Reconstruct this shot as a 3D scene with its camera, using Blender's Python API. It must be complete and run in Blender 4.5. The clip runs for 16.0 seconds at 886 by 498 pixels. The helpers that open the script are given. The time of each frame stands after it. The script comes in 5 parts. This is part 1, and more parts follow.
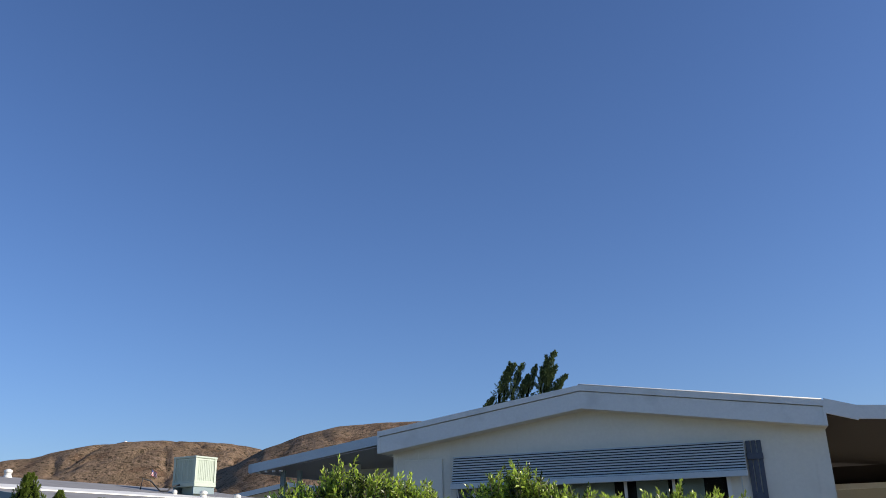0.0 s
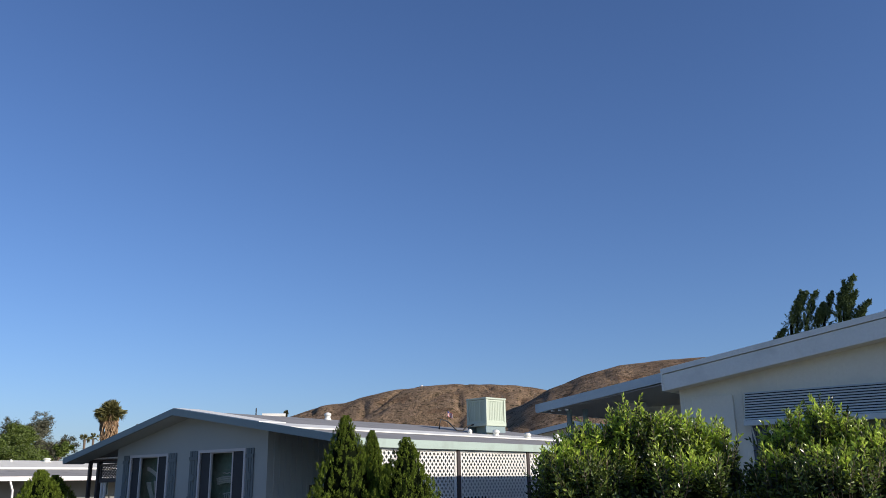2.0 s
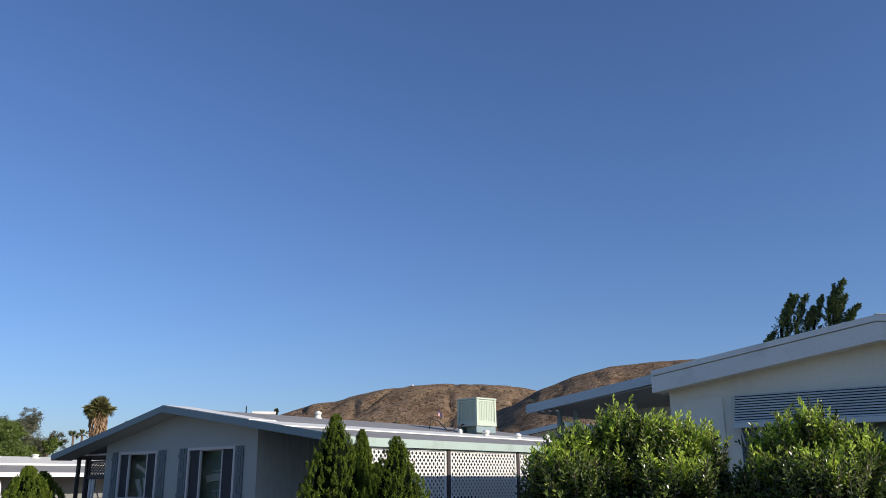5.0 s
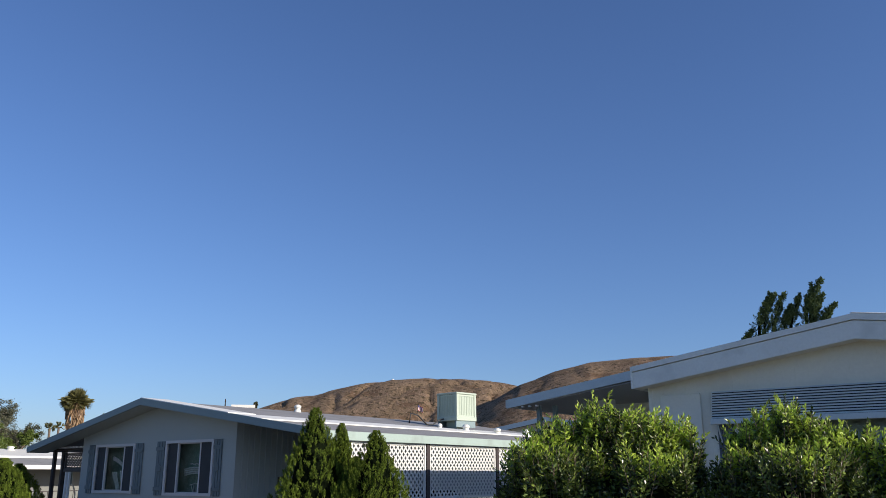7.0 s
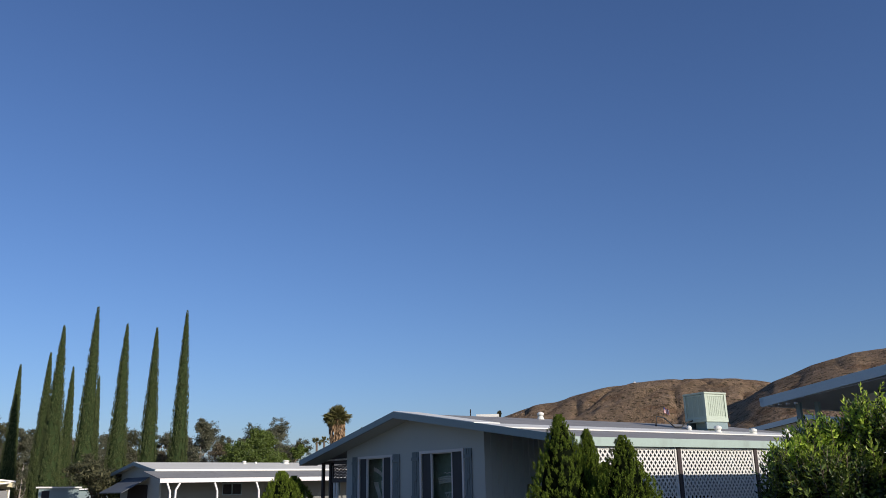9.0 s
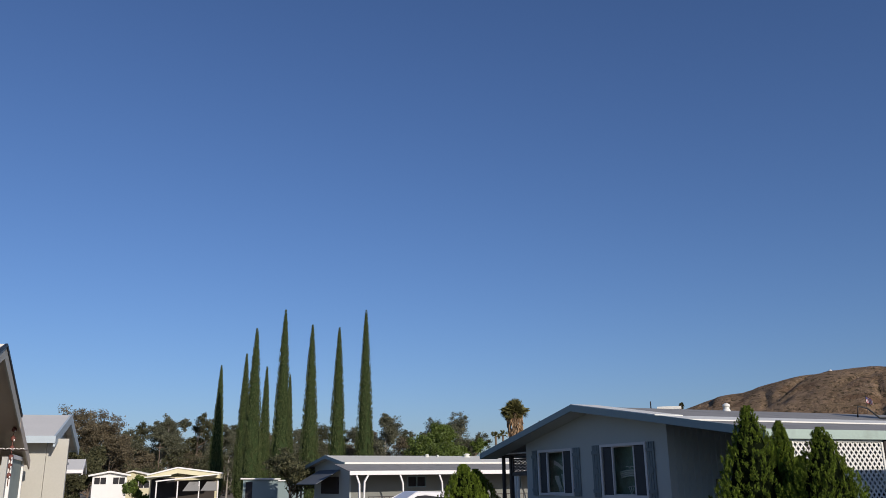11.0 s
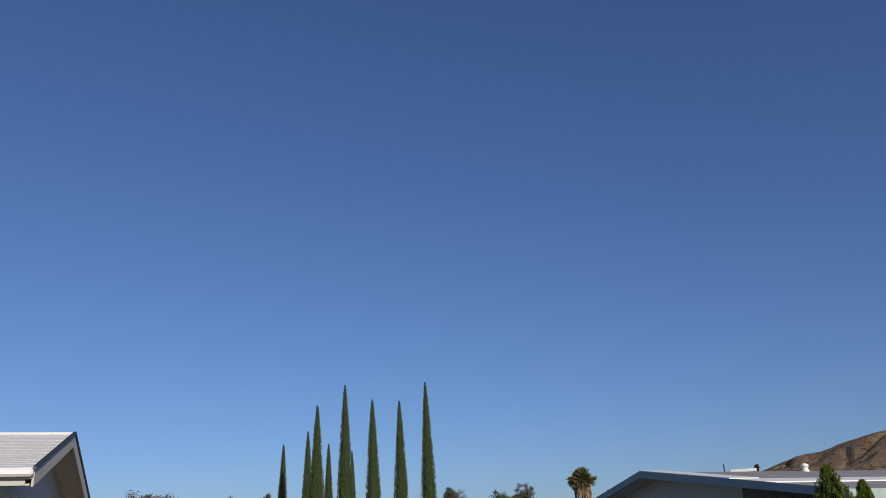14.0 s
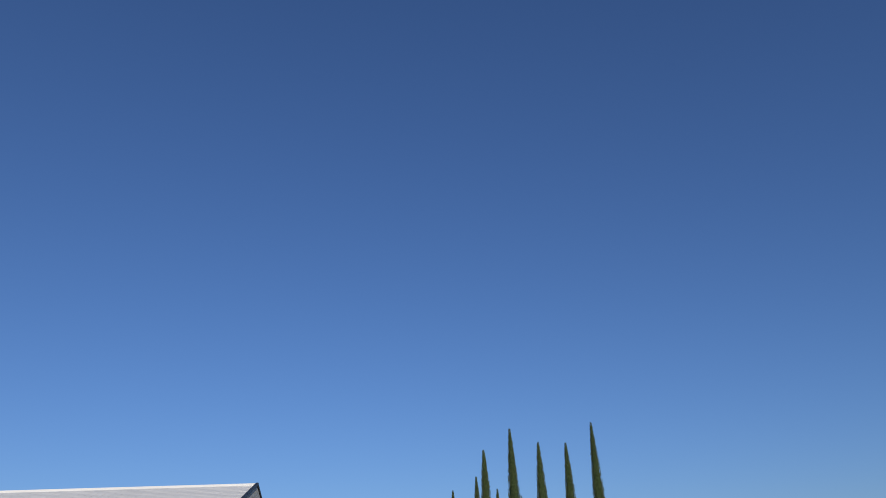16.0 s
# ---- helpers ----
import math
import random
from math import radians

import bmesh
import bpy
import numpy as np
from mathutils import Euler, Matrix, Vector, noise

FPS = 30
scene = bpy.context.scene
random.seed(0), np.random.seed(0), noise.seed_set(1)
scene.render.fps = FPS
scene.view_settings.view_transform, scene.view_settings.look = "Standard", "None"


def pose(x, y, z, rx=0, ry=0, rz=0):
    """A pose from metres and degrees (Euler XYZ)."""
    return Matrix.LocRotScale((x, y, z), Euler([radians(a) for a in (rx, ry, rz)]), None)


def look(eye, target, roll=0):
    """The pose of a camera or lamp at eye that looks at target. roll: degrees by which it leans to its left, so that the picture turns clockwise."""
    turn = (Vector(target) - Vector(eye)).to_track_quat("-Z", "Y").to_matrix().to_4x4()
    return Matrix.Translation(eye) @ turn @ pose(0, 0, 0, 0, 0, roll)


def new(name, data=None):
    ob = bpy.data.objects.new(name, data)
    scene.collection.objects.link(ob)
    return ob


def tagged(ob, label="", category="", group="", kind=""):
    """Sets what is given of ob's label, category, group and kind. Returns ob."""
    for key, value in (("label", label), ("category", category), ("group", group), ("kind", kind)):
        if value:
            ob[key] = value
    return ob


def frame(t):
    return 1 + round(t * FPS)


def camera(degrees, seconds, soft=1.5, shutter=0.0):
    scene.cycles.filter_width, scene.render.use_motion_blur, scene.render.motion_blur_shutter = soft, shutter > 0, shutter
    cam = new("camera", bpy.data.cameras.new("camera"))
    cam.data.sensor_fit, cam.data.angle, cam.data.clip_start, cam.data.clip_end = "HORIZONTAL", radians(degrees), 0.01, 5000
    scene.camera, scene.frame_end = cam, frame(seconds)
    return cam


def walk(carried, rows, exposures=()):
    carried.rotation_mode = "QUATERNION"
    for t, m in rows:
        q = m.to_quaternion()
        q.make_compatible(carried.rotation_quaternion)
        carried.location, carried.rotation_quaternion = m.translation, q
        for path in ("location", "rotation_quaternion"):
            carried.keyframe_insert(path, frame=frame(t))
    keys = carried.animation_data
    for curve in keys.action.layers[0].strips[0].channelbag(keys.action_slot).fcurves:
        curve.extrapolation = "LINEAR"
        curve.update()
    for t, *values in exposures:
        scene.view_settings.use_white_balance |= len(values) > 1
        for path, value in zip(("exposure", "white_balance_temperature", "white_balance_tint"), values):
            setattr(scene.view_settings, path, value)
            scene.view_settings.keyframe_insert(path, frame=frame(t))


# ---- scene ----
# ---------------------------------------------------------------- camera
EYE = 1.9
cam = camera(57.1, 16.0, soft=0.85)
# seconds, yaw to the left, pitch, roll
TURNS = [
    (0, 2.74, 19.53, -1.53),
    (0.5, 10.01, 18.68, -1.53),
    (1, 16.18, 17.64, -1.52),
    (1.5, 20.25, 16.65, -1.31),
    (2, 22.36, 15.86, -0.96),
    (2.5, 23.36, 15.27, -0.48),
    (3, 23.42, 14.98, -0.29),
    (3.5, 23.14, 15.15, -0.35),
    (4, 22.93, 15.58, -0.51),
    (6.5, 20.27, 15.87, 0.01),
    (7, 20.47, 15.45, -0.20),
    (7.5, 22.47, 15.30, -0.41),
    (8, 26.58, 15.44, -0.73),
    (8.5, 31.82, 15.74, -0.87),
    (9, 36.94, 16.07, -1.18),
    (9.5, 41.64, 16.25, -1.16),
    (10, 45.15, 16.21, -1.10),
    (10.2, 46.19, 16.15, -1.00),
    (12.3, 51.98, 16.38, -1.33),
    (12.5, 52.09, 16.82, -1.64),
    (13, 52.13, 18.14, -1.75),
    (13.5, 52.32, 19.50, -2.17),
    (14, 53.05, 20.80, -2.67),
    (14.5, 54.69, 21.62, -3.02),
    (15, 57.62, 22.17, -3.21),
    (15.5, 60.99, 22.90, -3.07),
    (16, 64.48, 24.18, -2.52),
]
walk(cam, [(t, pose(0, 0, EYE, 0, 0, yaw) @ pose(0, 0, 0, 90 + pitch) @ pose(0, 0, 0, 0, 0, roll)) for t, yaw, pitch, roll in TURNS],
     exposures=[(0.0, 0.26, 6080, 22), (1.5, 0.17, 6080, 22), (3.0, 0.09, 6080, 22), (4.0, 0.12, 6080, 22), (7.0, 0.21, 6080, 22), (9.5, -0.20, 6080, 22), (12.5, -0.32, 6080, 22), (15.0, -0.39, 5950, 21), (16.0, -0.42, 5760, 20)])

# ---------------------------------------------------------------- sky and sun
SUN_YAW, SUN_UP = -98.0, 21.0
world = bpy.data.worlds.new("sky")
scene.world = world
world.use_nodes = True
wn = world.node_tree
sky = wn.nodes.new("ShaderNodeTexSky")
sky.sky_type = "NISHITA"
sky.sun_disc = False
sky.sun_elevation = radians(SUN_UP)
sky.sun_rotation = radians(-SUN_YAW)
sky.altitude = 700
sky.air_density, sky.dust_density, sky.ozone_density = 1.12, 1.25, 6.0
wn.links.new(sky.outputs[0], wn.nodes["Background"].inputs[0])
wn.nodes["Background"].inputs[1].default_value = 0.107
sun = new("sun", bpy.data.lights.new("sun", "SUN"))
sun.data.energy, sun.data.angle, sun.data.color = 4.7, radians(0.5), (1.0, 0.905, 0.70)
sun.matrix_world = look((0, 0, 0), (math.sin(radians(SUN_YAW)) * math.cos(radians(SUN_UP)), -math.cos(radians(SUN_YAW)) * math.cos(radians(SUN_UP)), -math.sin(radians(SUN_UP))))
sun.location = (30, 0, 30)


# ---------------------------------------------------------------- materials
def material(name, color, rough=0.7, vary=0.12, size=1.5, fine=40.0, bump=0.15, depth=0.01, metal=0.0, island=0.0, stain=None, each=0.0, spec=0.5):
    """Colour that varies at two scales, with fine relief. island: a change from piece to piece; stain: a colour for blotches."""
    m = bpy.data.materials.new(name)
    m.use_nodes = True
    n, l = m.node_tree.nodes, m.node_tree.links
    b = n["Principled BSDF"]
    b.inputs["Roughness"].default_value, b.inputs["Metallic"].default_value = rough, metal
    b.inputs["Specular IOR Level"].default_value = spec
    co = n.new("ShaderNodeTexCoord")
    big, small = n.new("ShaderNodeTexNoise"), n.new("ShaderNodeTexNoise")
    big.inputs["Scale"].default_value, small.inputs["Scale"].default_value = 1 / size, fine
    big.inputs["Detail"].default_value, small.inputs["Detail"].default_value = 6, 4
    for t in (big, small):
        l.new(co.outputs["Object"], t.inputs["Vector"])
    add = n.new("ShaderNodeMath")
    add.operation = "ADD"
    l.new(big.outputs["Fac"], add.inputs[0])
    l.new(small.outputs["Fac"], add.inputs[1])
    ramp = n.new("ShaderNodeMapRange")
    ramp.inputs[1].default_value, ramp.inputs[2].default_value = 0.6, 1.4
    ramp.inputs[3].default_value, ramp.inputs[4].default_value = 1 - vary, 1 + vary
    l.new(add.outputs[0], ramp.inputs[0])
    value = ramp.outputs[0]
    for amount, source in ((island, "Random Per Island"), (each, "Random")):
        if amount:
            g = n.new("ShaderNodeNewGeometry" if source == "Random Per Island" else "ShaderNodeObjectInfo")
            r = n.new("ShaderNodeMapRange")
            r.inputs[3].default_value, r.inputs[4].default_value = 1 - amount, 1 + amount
            l.new(g.outputs[source], r.inputs[0])
            mul = n.new("ShaderNodeMath")
            mul.operation = "MULTIPLY"
            l.new(value, mul.inputs[0])
            l.new(r.outputs[0], mul.inputs[1])
            value = mul.outputs[0]
    scale = n.new("ShaderNodeVectorMath")
    scale.operation = "SCALE"
    scale.inputs[0].default_value = color
    l.new(value, scale.inputs["Scale"])
    out = scale.outputs[0]
    if stain:
        mix = n.new("ShaderNodeMix")
        mix.data_type = "RGBA"
        st = n.new("ShaderNodeTexNoise")
        st.inputs["Scale"].default_value, st.inputs["Detail"].default_value = 2.2 / size, 8
        l.new(co.outputs["Object"], st.inputs["Vector"])
        cut = n.new("ShaderNodeMapRange")
        cut.inputs[1].default_value, cut.inputs[2].default_value = 0.55, 0.75
        l.new(st.outputs["Fac"], cut.inputs[0])
        l.new(cut.outputs[0], mix.inputs[0])
        l.new(out, mix.inputs[6])
        mix.inputs[7].default_value = (*stain, 1)
        out = mix.outputs[2]
    l.new(out, b.inputs["Base Color"])
    bp = n.new("ShaderNodeBump")
    bp.inputs["Strength"].default_value, bp.inputs["Distance"].default_value = bump, depth
    l.new(small.outputs["Fac"], bp.inputs["Height"])
    l.new(bp.outputs[0], b.inputs["Normal"])
    return m


def leafy(name, color, rough=0.45, island=0.35, glow=0.35, warm=None):
    """Leaves: light passes partly through them, and each has a shade of its own."""
    m = bpy.data.materials.new(name)
    m.use_nodes = True
    n, l = m.node_tree.nodes, m.node_tree.links
    b = n["Principled BSDF"]
    b.inputs["Roughness"].default_value = rough
    g = n.new("ShaderNodeNewGeometry")
    mix = n.new("ShaderNodeMix")
    mix.data_type = "RGBA"
    mix.inputs[6].default_value = (*[c * (1 - island) for c in color], 1)
    mix.inputs[7].default_value = (*(warm or [c * (1 + island) for c in color]), 1)
    l.new(g.outputs["Random Per Island"], mix.inputs[0])
    l.new(mix.outputs[2], b.inputs["Base Color"])
    tr = n.new("ShaderNodeBsdfTranslucent")
    l.new(mix.outputs[2], tr.inputs[0])
    sh = n.new("ShaderNodeMixShader")
    sh.inputs[0].default_value = glow
    l.new(b.outputs[0], sh.inputs[1])
    l.new(tr.outputs[0], sh.inputs[2])
    l.new(sh.outputs[0], n["Material Output"].inputs[0])
    return m


def hill_material():
    """Dry grass over brown earth, with scattered dark scrub."""
    m = bpy.data.materials.new("dry_grass_hill")
    m.use_nodes = True
    n, l = m.node_tree.nodes, m.node_tree.links
    b = n["Principled BSDF"]
    b.inputs["Roughness"].default_value, b.inputs["Specular IOR Level"].default_value = 0.95, 0.05
    co = n.new("ShaderNodeTexCoord")

    def tex(scale, detail=6.0):
        t = n.new("ShaderNodeTexNoise")
        t.inputs["Scale"].default_value, t.inputs["Detail"].default_value, t.inputs["Roughness"].default_value = scale, detail, 0.65
        l.new(co.outputs["Object"], t.inputs["Vector"])
        return t.outputs["Fac"]

    def step(fac, lo, hi):
        r = n.new("ShaderNodeMapRange")
        r.inputs[1].default_value, r.inputs[2].default_value = lo, hi
        l.new(fac, r.inputs[0])
        return r.outputs[0]

    def mix(fac, a, c):
        x = n.new("ShaderNodeMix")
        x.data_type = "RGBA"
        l.new(fac, x.inputs[0])
        for i, v in ((6, a), (7, c)):
            if isinstance(v, tuple):
                x.inputs[i].default_value = (*v, 1)
            else:
                l.new(v, x.inputs[i])
        return x.outputs[2]
    base = mix(step(tex(0.012), 0.35, 0.65), (0.195, 0.138, 0.082), (0.285, 0.203, 0.124))
    base = mix(step(tex(0.07), 0.45, 0.62), base, (0.325, 0.228, 0.144))
    base = mix(step(tex(0.03, 8), 0.52, 0.62), base, (0.185, 0.12, 0.072))
    base = mix(step(tex(0.17, 8), 0.545, 0.60), base, (0.085, 0.065, 0.036))
    base = mix(step(tex(0.33, 5), 0.60, 0.66), base, (0.36, 0.285, 0.205))
    base = mix(step(tex(0.42, 6), 0.61, 0.67), base, (0.060, 0.052, 0.030))
    base = mix(step(tex(0.95, 4), 0.63, 0.70), base, (0.095, 0.072, 0.042))
    l.new(base, b.inputs["Base Color"])
    bp = n.new("ShaderNodeBump")
    bp.inputs["Strength"].default_value, bp.inputs["Distance"].default_value = 1.0, 6.0
    l.new(tex(0.2, 10), bp.inputs["Height"])
    l.new(bp.outputs[0], b.inputs["Normal"])
    return m


def glass(name, tint=(0.80, 0.86, 0.84)):
    m = bpy.data.materials.new(name)
    m.use_nodes = True
    b = m.node_tree.nodes["Principled BSDF"]
    b.inputs["Base Color"].default_value = (*tint, 1)
    b.inputs["Roughness"].default_value = 0.04
    b.inputs["Transmission Weight"].default_value = 1.0
    b.inputs["IOR"].default_value = 1.08
    return m


GREY_WALL = material("grey_siding", (0.375, 0.425, 0.405), 0.7, 0.06, 2.0, 30)
GREY_TRIM = material("slate_trim", (0.205, 0.280, 0.285), 0.6, 0.08)
GREY_SHUTTER = material("slate_shutter", (0.125, 0.168, 0.178), 0.6, 0.1)
MINT = material("pale_mint_fascia", (0.37, 0.475, 0.415), 0.6, 0.06, 1.0, 20, stain=(0.31, 0.385, 0.335))
ROOF_GREY = material("weathered_grey_roofing", (0.25, 0.25, 0.235), 0.85, 0.14, 1.2, 25, 0.3, stain=(0.18, 0.18, 0.17))
ROOF_WHITE = material("white_roof_coating", (0.74, 0.745, 0.67), 0.6, 0.06, 0.8, 14, 0.3)
WHITE = material("white_paint", (0.78, 0.77, 0.73), 0.5, 0.05, 1.0, 30)
LATTICE = material("white_lattice_paint", (0.74, 0.75, 0.70), 0.55, 0.05, 0.6, 30)
CREAM_WALL = material("cream_siding", (0.77, 0.775, 0.655), 0.65, 0.05, 1.6, 22, stain=(0.69, 0.68, 0.56))
CREAM_TRIM = material("grey_white_metal_fascia", (0.76, 0.795, 0.735), 0.5, 0.06, 1.0, 25, stain=(0.64, 0.67, 0.615))
AWNING = material("grey_blue_aluminium", (0.53, 0.62, 0.625), 0.45, 0.07, 0.8, 30)
AWNING_DARK = material("blue_grey_shutter", (0.075, 0.095, 0.125), 0.55, 0.1)
# near-black tone painted in for the shade behind openings and panes
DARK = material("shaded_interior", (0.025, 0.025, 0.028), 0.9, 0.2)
DARK_POST = material("dark_brown_post", (0.045, 0.035, 0.032), 0.6, 0.15)
SOFFIT = material("soffit_paint", (0.36, 0.37, 0.38), 0.7, 0.06)
CURTAIN = material("pale_curtain", (0.34, 0.40, 0.35), 0.9, 0.1, 0.3, 8)
SASH = material("grey_white_window_frame", (0.56, 0.575, 0.565), 0.55, 0.06, 0.8, 30)
SCREEN = material("dark_insect_screen", (0.038, 0.045, 0.050), 0.8, 0.15, 0.4, 120)
# green of trees reflected in the panes, put into the backing's colour
REFLECT_GREEN = material("green_reflection_backing", (0.17, 0.27, 0.215), 0.9, 0.35, 0.7, 6)
LINEN = material("pale_linen_reflection", (0.46, 0.52, 0.48), 0.9, 0.12, 0.3, 9)
PORCH_WALL = material("grey_olive_siding", (0.20, 0.212, 0.190), 0.75, 0.07, 1.5, 20)
PANE = glass("window_glass")
COOLER = material("pale_green_enamel", (0.44, 0.51, 0.40), 0.5, 0.05, 0.5, 30)
COOLER_PAD = material("louvre_enamel", (0.40, 0.47, 0.365), 0.55, 0.08, 0.5, 30)
BLACK_PIPE = material("black_rubber", (0.02, 0.02, 0.02), 0.6, 0.1)
HILL_DRY = hill_material()
EARTH = material("dry_lot_earth", (0.22, 0.18, 0.13), 0.95, 0.2, 4, 8, stain=(0.14, 0.13, 0.08))
ASPHALT = material("worn_asphalt", (0.055, 0.055, 0.056), 0.9, 0.2, 2.5, 60, 0.4)
CONCRETE = material("kerb_concrete", (0.36, 0.35, 0.33), 0.9, 0.1, 1.0, 30)
BARK = material("grey_brown_bark", (0.14, 0.105, 0.075), 0.95, 0.3, 0.6, 12, 0.8, 0.03)
PALE_BARK = material("pale_eucalyptus_bark", (0.30, 0.27, 0.225), 0.9, 0.2, 0.8, 8)
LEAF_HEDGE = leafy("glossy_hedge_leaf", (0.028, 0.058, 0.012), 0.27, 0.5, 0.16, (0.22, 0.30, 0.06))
# shaded copy of the hedge leaf, for the dark depth of a bush
LEAF_SHADED = leafy("shaded_hedge_leaf", (0.008, 0.018, 0.004), 0.33, 0.5, 0.05, (0.050, 0.085, 0.020))
# young growth, its colour raised to stand for the sunlit crown too
LEAF_YOUNG_LIT = leafy("young_lit_hedge_leaf", (0.44, 0.57, 0.075), 0.28, 0.45, 0.42)
LEAF_JUNIPER = leafy("juniper_spray", (0.026, 0.054, 0.006), 0.6, 0.6, 0.06, (0.225, 0.32, 0.034))
LEAF_CYPRESS = leafy("cypress_spray", (0.072, 0.106, 0.040), 0.7, 0.4, 0.28, (0.165, 0.205, 0.078))
# near-black tone that stands for the shade deep inside shrubs and conifers
LEAF_CORE = leafy("inner_shade_dark", (0.005, 0.008, 0.003), 0.9, 0.3, 0.1)
# darker cypress green that stands for the shade between the sprays
LEAF_CYPRESS_IN = leafy("inner_cypress_shade", (0.030, 0.047, 0.017), 0.8, 0.3, 0.1)
LEAF_PINE = leafy("dark_conifer_spray", (0.095, 0.140, 0.055), 0.7, 0.45, 0.2)
LEAF_EUC = leafy("dull_olive_leaf", (0.115, 0.130, 0.072), 0.6, 0.4, 0.4, (0.24, 0.245, 0.16))
LEAF_BROWN = leafy("dry_olive_leaf", (0.185, 0.158, 0.100), 0.7, 0.4, 0.38)
LEAF_TREE = leafy("fresh_green_leaf", (0.115, 0.165, 0.028), 0.5, 0.4, 0.35)
LEAF_SHRUB = leafy("olive_shrub_leaf", (0.080, 0.092, 0.045), 0.55, 0.45, 0.36, (0.17, 0.168, 0.085))
LEAF_PALM = leafy("palm_frond", (0.20, 0.195, 0.072), 0.45, 0.5, 0.3)
for m, gloss in ((LEAF_CORE, 0.02), (LEAF_JUNIPER, 0.15), (LEAF_CYPRESS, 0.15), (LEAF_CYPRESS_IN, 0.05), (LEAF_PINE, 0.15), (LEAF_SHADED, 0.3), (LEAF_EUC, 0.25), (LEAF_BROWN, 0.1), (LEAF_SHRUB, 0.2)):
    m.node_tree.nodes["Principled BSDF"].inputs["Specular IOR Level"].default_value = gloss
SKIRT = leafy("dead_palm_frond", (0.36, 0.245, 0.135), 0.8, 0.35, 0.2)
# brown taken down to near-black, with the shade under carports put into it
PORT_BROWN = material("dark_brown_carport_shade", (0.034, 0.027, 0.022), 0.8, 0.15)
SHINGLE = material("pale_grey_shingle", (0.62, 0.615, 0.565), 0.85, 0.06, 0.8, 30, 0.4, each=0.03)
FAR_ROOF = material("cream_roof_coating", (0.68, 0.675, 0.585), 0.7, 0.06, 1.5, 12, 0.3)
CAR_DARK = material("black_car_paint", (0.015, 0.016, 0.02), 0.25, 0.05)
TAN_WALL = material("warm_white_siding", (0.47, 0.465, 0.40), 0.7, 0.05, 1.5, 25)
TAN_SOFFIT = material("tan_soffit_board", (0.56, 0.49, 0.40), 0.7, 0.08)
GABLE_GREY = material("pale_grey_gable_panel", (0.45, 0.465, 0.435), 0.7, 0.05)
BLACK_TRIM = material("black_edge_and_gap_shade", (0.02, 0.022, 0.025), 0.5, 0.1)
BLUE_TRIM = material("pale_blue_fascia", (0.42, 0.50, 0.53), 0.55, 0.05)
BLUE_POT = material("cobalt_glazed_pot", (0.02, 0.03, 0.16), 0.25, 0.2, 0.1, 20)
RUST = material("rust_red_metal", (0.16, 0.055, 0.04), 0.6, 0.2)
CANVAS = material("slate_canvas", (0.10, 0.12, 0.14), 0.8, 0.1)
YELLOW_ROOF = material("pale_yellow_panel", (0.62, 0.58, 0.38), 0.7, 0.06)
CAR_WHITE = material("white_car_paint", (0.75, 0.75, 0.74), 0.25, 0.02)
TYRE = material("tyre_rubber", (0.02, 0.02, 0.02), 0.8, 0.1)
FLAG_RED = material("flag_red", (0.42, 0.04, 0.05), 0.7, 0.1)
FLAG_WHITE = material("flag_white", (0.75, 0.73, 0.70), 0.7, 0.05)
FLAG_BLUE = material("flag_blue", (0.03, 0.04, 0.16), 0.7, 0.1)


# ---------------------------------------------------------------- mesh helpers
def part(name, bm, mat, parent=None, label=""):
    me = bpy.data.meshes.new(name)
    bm.to_mesh(me)
    bm.free()
    me.materials.append(mat)
    ob = new(name, me)
    if parent:
        ob.parent = parent
    if label:
        ob["label"] = label
    return ob


def pydata(name, verts, faces, mat, parent=None, label="", smooth=False):
    me = bpy.data.meshes.new(name)
    me.from_pydata(verts if isinstance(verts, list) else verts.tolist(), [], faces if isinstance(faces, list) else faces.tolist())
    me.materials.append(mat)
    if smooth:
        me.polygons.foreach_set("use_smooth", [True] * len(me.polygons))
    me.update()
    ob = new(name, me)
    if parent:
        ob.parent = parent
    if label:
        ob["label"] = label
    return ob


def thing(name, m, label, category, group="", kind=""):
    ob = new(name)
    ob.matrix_world = m
    return tagged(ob, label, category, group, kind)


def hexa(bm, pts):
    """A block from eight corners: four below, four above, both counter-clockwise."""
    v = [bm.verts.new(p) for p in pts]
    for f in ((3, 2, 1, 0), (4, 5, 6, 7), (0, 1, 5, 4), (1, 2, 6, 5), (2, 3, 7, 6), (3, 0, 4, 7)):
        bm.faces.new([v[i] for i in f])


def box(x0, x1, y0, y1, z0, z1, bm=None):
    bm = bm or bmesh.new()
    hexa(bm, [(x0, y0, z0), (x1, y0, z0), (x1, y1, z0), (x0, y1, z0), (x0, y0, z1), (x1, y0, z1), (x1, y1, z1), (x0, y1, z1)])
    return bm


def soft(bm, width=0.008):
    """Blunts every edge of a small bmesh."""
    bmesh.ops.bevel(bm, geom=bm.edges[:], offset=width, segments=1, affect="EDGES")
    return bm


def slope(xa, za, xb, zb, y0, y1, thick, bm=None):
    """A sloping slab, from (xa, za) to (xb, zb) across, its top at those heights."""
    bm = bm or bmesh.new()
    hexa(bm, [(xa, y0, za - thick), (xb, y0, zb - thick), (xb, y1, zb - thick), (xa, y1, za - thick), (xa, y0, za), (xb, y0, zb), (xb, y1, zb), (xa, y1, za)])
    return bm


